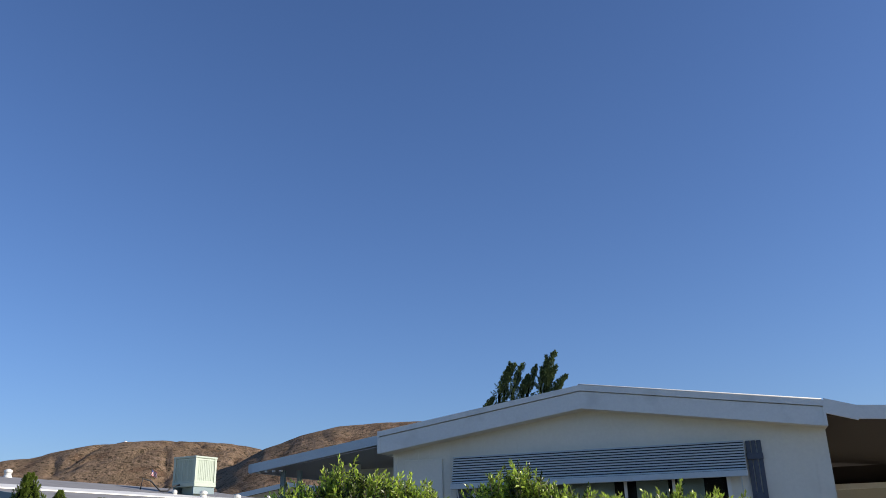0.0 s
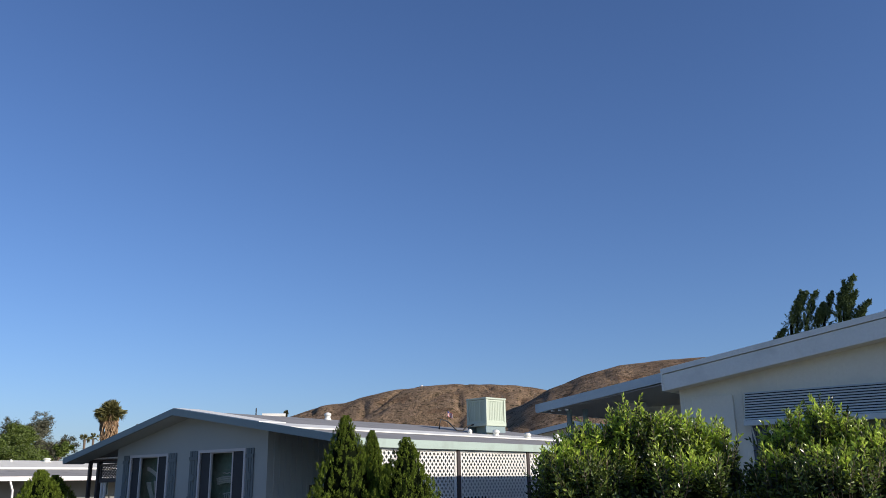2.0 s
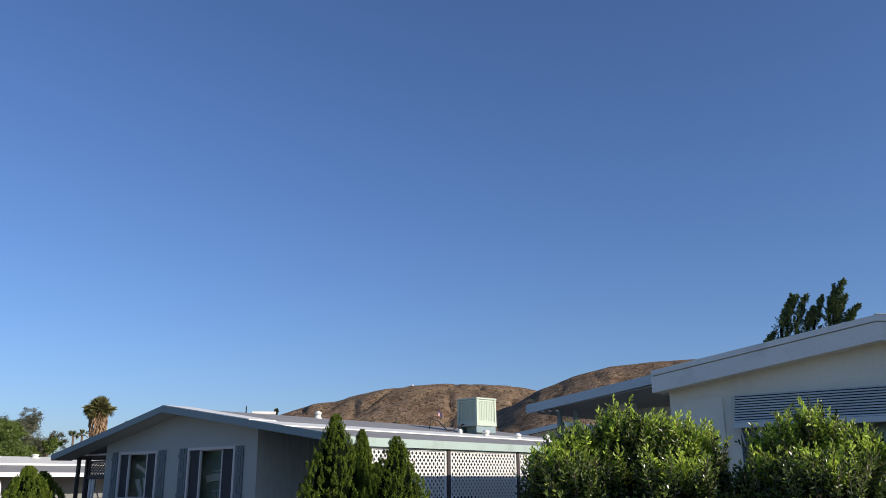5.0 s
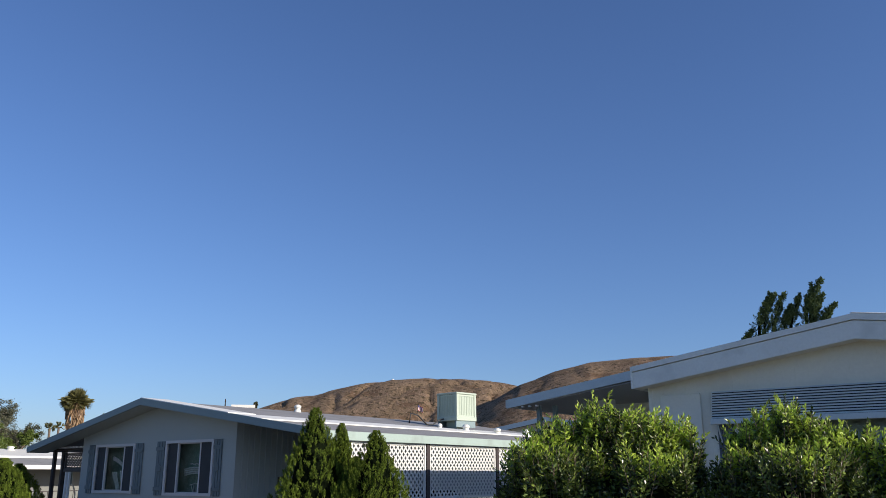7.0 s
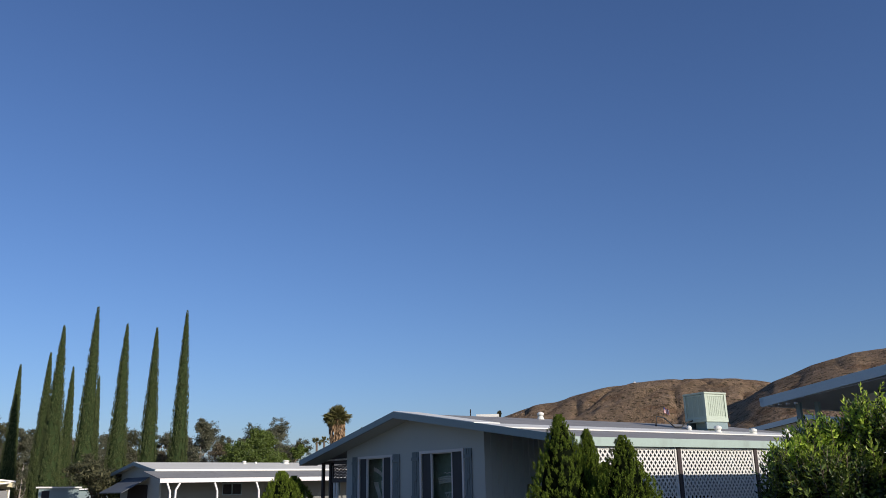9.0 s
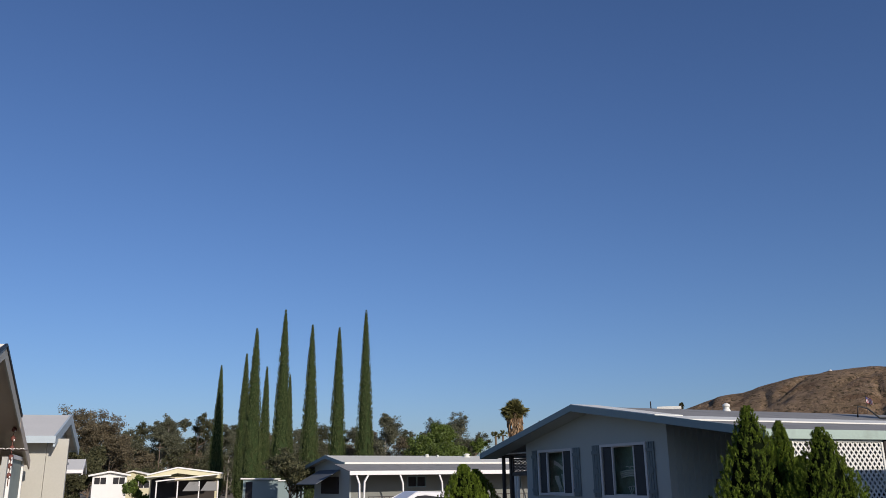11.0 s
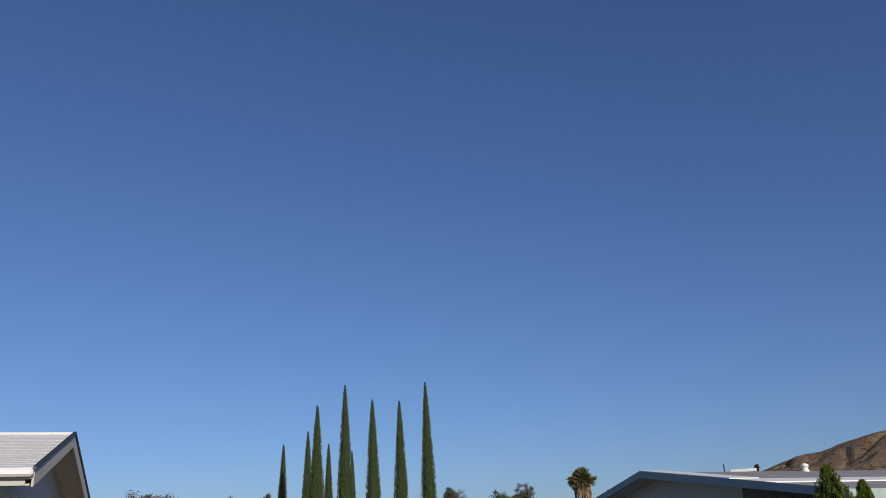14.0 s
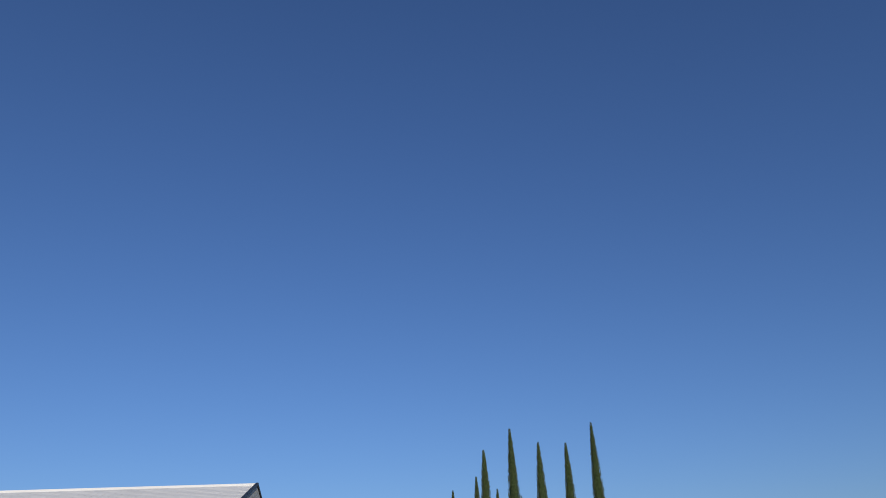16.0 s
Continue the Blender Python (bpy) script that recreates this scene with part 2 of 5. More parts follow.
def bar(a, b, w, d=None, bm=None, up=(0, 0, 1)):
    """A square bar from a to b."""
    bm = bm or bmesh.new()
    a, b, d = Vector(a), Vector(b), d or w
    t = (b - a).normalized()
    s = t.cross(Vector(up))
    s = s.normalized() if s.length > 1e-4 else Vector((1, 0, 0))
    u = s.cross(t).normalized()
    s, u = s * w / 2, u * d / 2
    hexa(bm, [a - s - u, a + s - u, b + s - u, b - s - u, a - s + u, a + s + u, b + s + u, b - s + u])
    return bm


def tube(points, radii, sides=10, bm=None, caps=True):
    """A round tube through points with a radius at each."""
    bm = bm or bmesh.new()
    rings = []
    pts = [Vector(p) for p in points]
    for i, p in enumerate(pts):
        t = (pts[min(i + 1, len(pts) - 1)] - pts[max(i - 1, 0)]).normalized()
        s = t.orthogonal().normalized() if abs(t.z) < 0.99 else Vector((1, 0, 0))
        s = (s - t * s.dot(t)).normalized()
        u = t.cross(s)
        rings.append([bm.verts.new(p + (s * math.cos(a) + u * math.sin(a)) * radii[i]) for a in np.linspace(0, 2 * math.pi, sides, endpoint=False)])
    for a, b in zip(rings, rings[1:]):
        for i in range(sides):
            f = bm.faces.new((a[i], a[(i + 1) % sides], b[(i + 1) % sides], b[i]))
            f.smooth = True
    if caps:
        bm.faces.new(rings[0][::-1])
        bm.faces.new(rings[-1])
    return bm


def sprays(centres, along, length, width, rng, flat=None, curl=0.25):
    """Small pointed leaves: at each centre one bent leaf that points along its way. Returns vertices and faces."""
    n = len(centres)
    along = along / (np.linalg.norm(along, axis=1, keepdims=True) + 1e-9)
    side = np.cross(along, rng.normal(size=(n, 3)) if flat is None else flat)
    side /= np.linalg.norm(side, axis=1, keepdims=True) + 1e-9
    up = np.cross(side, along)
    L, w = (np.broadcast_to(np.asarray(a, float), (n,))[:, None] for a in (length, width))
    base = centres
    mid = centres + along * L * 0.5 + up * L * curl * 0.3
    tip = centres + along * L - up * L * curl * 0.3
    v = np.stack([base, mid + side * w / 2, tip, mid - side * w / 2], 1).reshape(-1, 3)
    i = np.arange(n)[:, None] * 4
    f = np.concatenate([i + [0, 1, 2], i + [0, 2, 3]], 1).reshape(-1, 3)
    return v, f


def unit(rng, n):
    v = rng.normal(size=(n, 3))
    return v / np.linalg.norm(v, axis=1, keepdims=True)


def polar(yaw, d, z=0.0):
    return (-math.sin(radians(yaw)) * d, math.cos(radians(yaw)) * d, z)


# ---------------------------------------------------------------- ground, road, hills
gm = bmesh.new()
for r0, r1 in ((0, 60), (60, 250), (250, 900), (900, 4500)):
    k = 48
    for i in range(k):
        a0, a1 = 2 * math.pi * i / k, 2 * math.pi * (i + 1) / k
        pts = [(r0 * math.cos(a0), r0 * math.sin(a0), 0), (r1 * math.cos(a0), r1 * math.sin(a0), 0), (r1 * math.cos(a1), r1 * math.sin(a1), 0), (r0 * math.cos(a1), r0 * math.sin(a1), 0)]
        gm.faces.new([gm.verts.new(p) for p in (pts if r0 else pts[:3])])
bmesh.ops.remove_doubles(gm, verts=gm.verts[:], dist=0.001)
tagged(part("ground", gm, EARTH), "dry bare earth lots between the homes", "ground", kind="structure")
STREET = pose(0, 0, 0, 0, 0, -16)
road = part("road", box(-70, 60, 3.2, 7.2, -0.10, 0.02), ASPHALT)
road.matrix_world = STREET
tagged(road, "worn grey asphalt street between the homes", "road", kind="structure")
for y in (3.0, 7.2):
    kerb = part("kerb", soft(box(-70, 60, y, y + 0.2, -0.1, 0.13), 0.02), CONCRETE)
    kerb.matrix_world = STREET
    tagged(kerb, "low rolled concrete kerb along the street", "kerb", kind="structure")


def hill(name, yaws, ups, near, crest, far, seed, label, rough=1.0):
    """A dry hill whose skyline, seen from the street, has the given heights in degrees."""
    cols, rows = 420, 120
    vs = []
    for i in range(cols + 1):
        yaw = yaws[0] + (yaws[-1] - yaws[0]) * i / cols
        top = math.tan(radians(float(np.interp(-yaw, [-a for a in yaws], ups)))) * crest + EYE
        s = noise.noise((yaw * 0.5, seed, 1.0)) * 0.012 * top
        for j in range(rows + 1):
            f = j / rows
            r = near + (far - near) * f
            g = (r - near) / (crest - near)
            body = math.sin(min(g, 1) * math.pi / 2) ** 1.25 if g < 1 else 0.5 + 0.5 * math.cos(min((g - 1) * 1.6, 1) * math.pi)
            x, y, _ = polar(yaw, r)
            hold = max(0.0, 1 - abs(g - 1) * 0.2) if g > 1 else 1.0
            fade = min(1.0, abs(1 - g) * 2.2) * min(1.0, g * 3)
            q = Vector(((x + y * 0.35) / 110 + seed * 7, y / 330, seed))
            ridge = 1 - abs(noise.noise(q + Vector((noise.noise(q * 1.7) * 0.7, 0, 0)))) * 2
            ridge2 = 1 - abs(noise.noise(Vector(((x + y * 0.3) / 42 + 3, y / 130, seed + 4)))) * 2
            small = noise.noise(Vector((x / 13, y / 13, seed)))
            z = top * body * hold + fade * rough * (-(max(ridge, 0) ** 5) * 0.10 * top - max(ridge2, 0) ** 4 * 0.05 * top + small * 1.2 + noise.noise(Vector((x / 30, y / 30, seed))) * 1.6) + s * fade
            vs.append((x, y, z - 0.5))
    fs = [(i * (rows + 1) + j, (i + 1) * (rows + 1) + j, (i + 1) * (rows + 1) + j + 1, i * (rows + 1) + j + 1) for i in range(cols) for j in range(rows)]
    return tagged(pydata(name, vs, fs, HILL_DRY, smooth=True), label, "hill", kind="structure")


HILL_A = hill("hill_west", (62, 50, 40, 36, 33.5, 32.3, 31.1, 29.4, 28.4, 26.2, 24, 21.8, 19.4, 17.3, 15.2, 12, 4, -10), (0.2, 0.7, 1.8, 2.8, 4.1, 4.5, 4.95, 5.15, 5.46, 5.95, 6.25, 6.36, 6.30, 6.18, 5.80, 5.2, 4.0, 1.0), 760, 1150, 1650, 1.0, "dry brown grass hill with dark gullies")
HILL_B = hill("hill_east", (24, 20, 17.5, 15.2, 14.2, 13.3, 12.8, 11.6, 10.3, 8.6, 6.6, 4.8, 0, -10, -25, -40), (1.6, 3.3, 4.6, 5.8, 6.12, 6.46, 6.65, 6.95, 7.23, 7.33, 7.42, 7.45, 7.4, 6.6, 4.5, 1.0), 560, 950, 1500, 3.0, "steep dry brown hill behind the roofs", 0.28)
marker = thing("water_tank", pose(*polar(24.0, 1145), 0, 0, 0), "small white water tank on the hill's crest", "tank")
ZT = math.tan(radians(6.22)) * 1145 + EYE
part("tank_body", tube([(0, 0, ZT - 6), (0, 0, ZT + 2.6)], [2.0, 2.0], 12), WHITE, marker)
part("tank_roof", tube([(0, 0, ZT + 2.6), (0, 0, ZT + 3.3)], [2.1, 0.3], 12), WHITE, marker)


# ---------------------------------------------------------------- parts of houses
def gable_wall(x0, x1, y0, y1, z0, peak_x, eave_l, peak, eave_r, bm=None):
    """A gable wall with thickness: from x0 to x1, its top following the roof."""
    bm = bm or bmesh.new()
    line = [(x0, z0), (x1, z0), (x1, eave_r), (peak_x, peak), (x0, eave_l)]
    a = [bm.verts.new((x, y0, z)) for x, z in line]
    b = [bm.verts.new((x, y1, z)) for x, z in line]
    bm.faces.new(a)
    bm.faces.new(b[::-1])
    for i in range(5):
        j = (i + 1) % 5
        bm.faces.new((a[j], a[i], b[i], b[j]))
    return bm


def wall_with_holes(x0, x1, y0, y1, z0, ztop, holes):
    """A wall along x with real openings: holes are (xa, xb, za, zb). ztop(x) is its upper edge, straight between cuts."""
    bm = bmesh.new()
    xs = sorted({x0, x1, *(h[0] for h in holes), *(h[1] for h in holes)})
    for a, b in zip(xs, xs[1:]):
        inside = [h for h in holes if h[0] <= a + 1e-6 and h[1] >= b - 1e-6]
        spans = [(z0, None)] if not inside else [(z0, inside[0][2]), (inside[0][3], None)]
        for lo, hi in spans:
            ta, tb = (hi, hi) if hi is not None else (ztop(a), ztop(b))
            cut = [z for h in holes for z in (h[2], h[3]) if lo + 1e-6 < z < min(ta, tb) - 1e-6 and h[0] != h[1]]
            zs = sorted({lo, *cut}) + [None]
            for p, q in zip(zs, zs[1:]):
                qa, qb = (ta, tb) if q is None else (q, q)
                hexa(bm, [(a, y0, p), (b, y0, p), (b, y1, p), (a, y1, p), (a, y0, qa), (b, y0, qb), (b, y1, qb), (a, y1, qa)])
    bmesh.ops.remove_doubles(bm, verts=bm.verts[:], dist=0.0005)
    bm.verts.index_update()
    seen = {}
    for f in bm.faces:
        seen.setdefault(tuple(sorted(v.index for v in f.verts)), []).append(f)
    bmesh.ops.delete(bm, geom=[f for fs in seen.values() if len(fs) > 1 for f in fs], context="FACES_ONLY")
    return bm


def window(parent, x0, x1, z0, z1, y, splits, trim=0.07, mat=None, room=None, screens=False, name="window"):
    """A sliding window in a wall that faces -y: frame proud of the wall, sashes, panes, and a backing sheet in a shade
    or reflection tone.
    """
    mat = mat or SASH
    w = new(name)
    w.parent = parent
    fr = bmesh.new()
    for b in ((x0 - trim, x0, z0 - trim, z1 + trim), (x1, x1 + trim, z0 - trim, z1 + trim), (x0, x1, z0 - trim, z0), (x0, x1, z1, z1 + trim)):
        box(b[0], b[1], y - 0.035, y + 0.10, b[2], b[3], fr)
    part("window_frame", fr, mat, w)
    cuts = [x0, *splits, x1]
    for s in splits:
        part("mullion", soft(box(s - 0.022, s + 0.022, y + 0.0, y + 0.07, z0, z1), 0.004), mat, w)
    for i, (a, b) in enumerate(zip(cuts, cuts[1:])):
        p = part("pane", box(a + 0.02, b - 0.02, y + 0.045, y + 0.051, z0, z1), PANE, w)
        p.visible_shadow = False
        if screens and i in (0, len(cuts) - 2):
            part("insect_screen", box(a + 0.02, b - 0.02, y + 0.012, y + 0.015, z0, z1), SCREEN, w, "dark insect screen")
        for za in (z0, z1 - 0.022):
            part("sash_rail", box(a + 0.022, b - 0.022, y + 0.02, y + 0.043, za, za + 0.022), mat, w)
    part("room_backing", box(x0 - 0.75, x1 + 0.1, y + 0.42, y + 0.45, z0 - 0.9, z1 + 0.2), room or DARK, w)
    return w


def drape(parent, top, foot, z0, z1, y, folds, name="curtain", sag=0.0):
    """A hanging pleated cloth between two x spans, one at its head and one at its foot."""
    n, rows = folds * 6, 10
    vs = []
    for i in range(n + 1):
        u = i / n
        for k in range(rows + 1):
            v = k / rows
            e = v * v * (3 - 2 * v)
            a, b = foot[0] + (top[0] - foot[0]) * e, foot[1] + (top[1] - foot[1]) * e
            vs.append((a + (b - a) * u, y + 0.022 * math.sin(u * folds * 2 * math.pi) * (1.3 - v), z0 + (z1 - z0) * v - sag * math.sin(math.pi * u)))
    fs = [(i * (rows + 1) + k, (i + 1) * (rows + 1) + k, (i + 1) * (rows + 1) + k + 1, i * (rows + 1) + k + 1) for i in range(n) for k in range(rows)]
    c = pydata(name, vs, fs, LINEN, parent, smooth=True)
    c.modifiers.new("thick", "SOLIDIFY").thickness = 0.006
    return c


def shutter(parent, x0, x1, z0, z1, y, mat):
    """A board shutter: three uprights and three battens, the middle one with a cut-out ornament."""
    s = new("shutter")
    s.parent = parent
    w = (x1 - x0) / 3
    for i in range(3):
        part("board", soft(box(x0 + i * w + 0.008, x0 + (i + 1) * w - 0.008, y - 0.03, y - 0.005, z0, z1), 0.004), mat, s)
    for f in (0.12, 0.86):
        z = z0 + (z1 - z0) * f
        part("batten", soft(box(x0, x1, y - 0.052, y - 0.03, z - 0.045, z + 0.045), 0.004), mat, s)
    z = z0 + (z1 - z0) * 0.5
    orn = bmesh.new()
    ring = [(x0 + w * 1.5 + w * 0.9 * math.sin(a), z + 0.10 * math.cos(a)) for a in np.linspace(0, 2 * math.pi, 6, endpoint=False)]
    f0 = [orn.verts.new((x, y - 0.05, zz)) for x, zz in ring]
    f1 = [orn.verts.new((x, y - 0.03, zz)) for x, zz in ring]
    orn.faces.new(f0)
    for i in range(6):
        orn.faces.new((f0[(i + 1) % 6], f0[i], f1[i], f1[(i + 1) % 6]))
    part("ornament", orn, mat, s)
    return s


def lattice(parent, x, y0, y1, z0, z1, pitch, strip, mat):
    """A diagonal lattice panel in a plane of fixed x: two layers of crossing strips inside a frame."""
    lt = new("lattice_panel")
    lt.parent = parent
    fr = bmesh.new()
    for b in ((y0, y0 + 0.05, z0, z1), (y1 - 0.05, y1, z0, z1), (y0 + 0.05, y1 - 0.05, z0, z0 + 0.05), (y0 + 0.05, y1 - 0.05, z1 - 0.05, z1)):
        box(x - 0.02, x + 0.03, b[0], b[1], b[2], b[3], fr)
    part("panel_frame", fr, mat, lt)
    h = z1 - z0
    lean = 0.92
    for layer, sign in ((0.0, 1), (0.006, -1)):
        bm = bmesh.new()
        c = y0 - h * lean
        while c < y1 + h * lean:
            a, b = (c, c + sign * h * lean)
            za, zb = z0, z1
            pa, pb = [a, za], [b, zb]
            for p, q in ((pa, pb), (pb, pa)):
                for lim, low in ((y0, True), (y1, False)):
                    if (p[0] < lim) if low else (p[0] > lim):
                        if q[0] != p[0]:
                            k = (lim - p[0]) / (q[0] - p[0])
                            p[1], p[0] = p[1] + (q[1] - p[1]) * k, lim
            if min(pa[0], pb[0]) >= y0 - 1e-6 and max(pa[0], pb[0]) <= y1 + 1e-6 and abs(pa[1] - pb[1]) > 0.02 and min(pa[1], pb[1]) >= z0 - 1e-6 and max(pa[1], pb[1]) <= z1 + 1e-6:
                bar((x + layer, pa[0], pa[1]), (x + layer, pb[0], pb[1]), strip, 0.006, bm, up=(1, 0, 0))
            c += pitch
        part("lath_layer", bm, mat, lt)
    return lt


# ---------------------------------------------------------------- the grey home
grey = thing("mobile_home", pose(-14.2, 17.1, 0, 0, 0, -16), "grey mobile home with slate trim, shuttered windows and lattice side", "house")
PX, PZ = -0.62, 3.82            # ridge
LX, LZ, RX, RZ = -6.06, 2.71, 6.17, 2.79
GL = 15.0                        # length of the roof


def grey_top(x):
    return (PZ + (x - PX) * (PZ - LZ) / (PX - LX) if x < PX else PZ - (x - PX) * (PZ - RZ) / (RX - PX)) - 0.17


WIN1, WIN2 = (-3.37, -1.65, 1.50, 2.65), (-0.16, 1.63, 1.47, 2.68)
WY = 0.6
holes = [WIN1, WIN2]
bm = wall_with_holes(-4.15, 2.5, WY, WY + 0.14, 0.25, grey_top, [*holes, (PX, PX, 1.0, 1.0)])
part("gable_wall", bm, GREY_WALL, grey)
part("lower_trim_board", box(-4.15, 2.5, WY - 0.012, WY, 1.16, 1.20), GREY_WALL, grey)
part("side_wall", box(2.36, 2.5, WY + 0.14, GL - 0.5, 0.25, grey_top(2.5)), GREY_WALL, grey)
part("side_wall", box(-4.15, -4.01, WY + 0.14, GL - 0.5, 0.25, grey_top(-4.15)), GREY_WALL, grey)
part("rear_wall", gable_wall(-4.01, 2.36, GL - 0.64, GL - 0.5, 0.25, PX, grey_top(-4.01), grey_top(PX), grey_top(2.36)), GREY_WALL, grey)
part("skirting", box(-4.1, 2.45, WY + 0.03, GL - 0.55, -0.02, 0.25), GREY_TRIM, grey)
for i in range(34):              # upright ribs of the side siding
    y = WY + 0.2 + i * 0.18
    part("siding_rib", box(2.5, 2.515, y, y + 0.05, 0.3, grey_top(2.5) - 0.02), GREY_WALL, grey)
part("roof", slope(PX, PZ - 0.03, RX - 0.03, RZ - 0.03, 0.03, GL, 0.11), ROOF_GREY, grey)
part("roof", slope(LX + 0.03, LZ - 0.03, PX, PZ - 0.03, 0.03, GL, 0.11), ROOF_GREY, grey)
for xa, za, xb, zb in ((LX, LZ, PX, PZ), (PX, PZ, RX, RZ)):
    part("barge_board", slope(xa, za, xb, zb, -0.035, 0.03, 0.17), GREY_TRIM, grey, "slate-blue barge board")
    part("soffit_strip", slope(xa, za - 0.15, xb, zb - 0.15, 0.03, WY, 0.02), GREY_WALL, grey)
part("eave_fascia", box(RX - 0.03, RX + 0.02, -0.035, GL, RZ - 0.19, RZ - 0.005), MINT, grey, "pale mint metal eave fascia")
part("eave_fascia", box(LX - 0.02, LX + 0.03, -0.035, GL, LZ - 0.12, LZ - 0.005), GREY_TRIM, grey)
SL = (PZ - RZ) / (RX - PX)


def on_roof(x, lift=0.0):
    return PZ - 0.03 - (x - PX) * SL + lift


# white coated seams on the roof
part("roof_coating", slope(2.9, on_roof(2.9, 0.032), 3.95, on_roof(3.95, 0.032), 0.05, GL, 0.03), ROOF_WHITE, grey, "white coating strip over the roof joint")
part("roof_coating", slope(PX, on_roof(PX, 0.05), 2.9, on_roof(2.9, 0.05), -0.03, 0.8, 0.03), ROOF_WHITE, grey, "white coating strip along the roof's verge")
for y in (3.45, 6.50, 9.6):
    part("dark_post", box(RX - 0.18, RX - 0.06, y - 0.06, y + 0.06, 0.0, RZ - 0.19), DARK_POST, grey, "dark painted post")
for y0, y1 in ((0.75, 3.38), (3.53, 6.43), (6.58, 9.5), (9.7, 12.5)):
    lattice(grey, RX - 0.12, y0, y1, 1.33, 2.60, 0.142, 0.040, LATTICE)
# back panel in the painted shade tone closes the carport
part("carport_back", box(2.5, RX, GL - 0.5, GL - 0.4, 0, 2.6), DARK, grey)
part("carport_slab", box(2.5, RX, 0.4, GL - 0.5, -0.05, 0.06), CONCRETE, grey)
win_a = window(grey, *WIN1, WY, (-2.98, -2.10), room=REFLECT_GREEN, screens=True)
win_b = window(grey, *WIN2, WY, (0.26, 1.16), room=REFLECT_GREEN, screens=True)
# pale shapes reflected in this window, built as a tied-back drape and its gathered foot
drape(win_a, (-2.95, -2.72), (-2.72, -2.52), 1.50, 1.98, WY + 0.24, 3)
drape(win_a, (-2.62, -2.40), (-2.50, -2.38), 1.50, 2.02, WY + 0.26, 2)
sw = bmesh.new()
for k in range(8):
    xa, xb = -2.93 + 0.1 * k, -2.93 + 0.1 * (k + 1)
    za, zb = 2.40 - 0.022 * k - 0.004 * k * k, 2.40 - 0.022 * (k + 1) - 0.004 * (k + 1) ** 2
    hexa(sw, [(xa, WY + 0.22, za - 0.10), (xb, WY + 0.22, zb - 0.10), (xb, WY + 0.25, zb - 0.10), (xa, WY + 0.25, za - 0.10), (xa, WY + 0.22, za), (xb, WY + 0.22, zb), (xb, WY + 0.25, zb), (xa, WY + 0.25, za)])
part("swag", sw, LINEN, win_a, "pale swag in place of a reflected roof edge")
# pale band and arches reflected in this window, built as a gathered valance and a round cane back
for k in range(4):
    pts = [(0.28 + 0.107 * i, WY + 0.22 + 0.01 * k, 2.03 - 0.045 * k + 0.05 * math.sin(math.pi * i / 8)) for i in range(9)]
    part("valance_fold", tube(pts, [0.021] * 9, 6), LINEN, win_b)
part("valance_crest", tube([(0.52 + 0.06 * i, WY + 0.23, 2.165 + 0.012 * math.sin(i * 1.9)) for i in range(7)], [0.012] * 7, 6), LINEN, win_b)
for r, thick in ((0.40, 0.020), (0.45, 0.016)):
    part("chair_rim", tube([(0.70 + r * math.cos(a), WY + 0.30, 1.86 - 0.36 + r * math.sin(a) * -0.75) for a in np.linspace(0.25, math.pi - 0.25, 15)], [thick] * 15, 6), LINEN, win_b, "pale rim in place of a reflected arch")
for k in range(6):
    x = 0.48 + 0.088 * k
    part("chair_cane", tube([(0.58 + 0.048 * k, WY + 0.31, 1.47), (x, WY + 0.31, 1.66)], [0.012, 0.012], 5), LINEN, win_b)
part("chair_rail", tube([(0.44 + 0.066 * i, WY + 0.31, 1.655 + 0.03 * math.sin(math.pi * i / 8)) for i in range(9)], [0.014] * 9, 5), LINEN, win_b)
for x0, x1, z0, z1 in ((-3.78, -3.50, 1.42, 2.72), (-1.54, -1.20, 1.42, 2.72), (-0.60, -0.26, 1.40, 2.74), (1.74, 2.02, 1.40, 2.74)):
    shutter(grey, x0, x1, z0, z1, WY, GREY_SHUTTER)
part("outlet_box", soft(box(-1.06, -0.96, WY - 0.05, WY - 0.012, 1.20, 1.31), 0.006), GREY_WALL, grey)
# porch side: posts, beam with solid white dots for the light through scalloped holes, small lattice
part("porch_beam", box(LX + 0.1, -4.15, 0.66, 0.74, 2.60, 2.655), DARK_POST, grey)
for i in range(13):
    x = LX + 0.22 + i * 0.14
    part("scallop", tube([(x, 0.60, 2.685), (x, 0.72, 2.685)], [0.026, 0.026], 8), WHITE, grey)
for x, y in ((-5.80, 0.7), (-5.68, 0.95), (-5.31, 0.7)):
    part("porch_post", box(x - 0.045, x + 0.045, y - 0.045, y + 0.045, 0, 2.62), DARK_POST, grey, "dark brown porch post")
porch = new("porch_screen")
porch.parent = grey
porch.matrix_basis = pose(-5.18, 0.7, 0, 0, 0, -90)
lattice(porch, 0, 0.0, 0.98, 2.06, 2.52, 0.085, 0.035, DARK_POST)
part("screen_rail", box(-5.2, -4.15, 0.67, 0.73, 2.00, 2.06), DARK_POST, grey)
for x in (-5.07, -4.90):
    part("white_upright", box(x - 0.03, x + 0.03, 0.68, 0.74, 0.2, 2.0), WHITE, grey)


# evaporative cooler on the roof
CO = pose(-14.2, 17.1, 0, 0, 0, -16)
cooler = thing("evaporative_cooler", CO @ pose(2.26, 10.0, on_roof(2.26), 0, 0, -9), "pale green louvred evaporative cooler on the roof", "cooler")
part("duct", box(-0.24, 0.24, -0.24, 0.24, -0.08, 0.26), COOLER_PAD, cooler, "dull green roof duct")
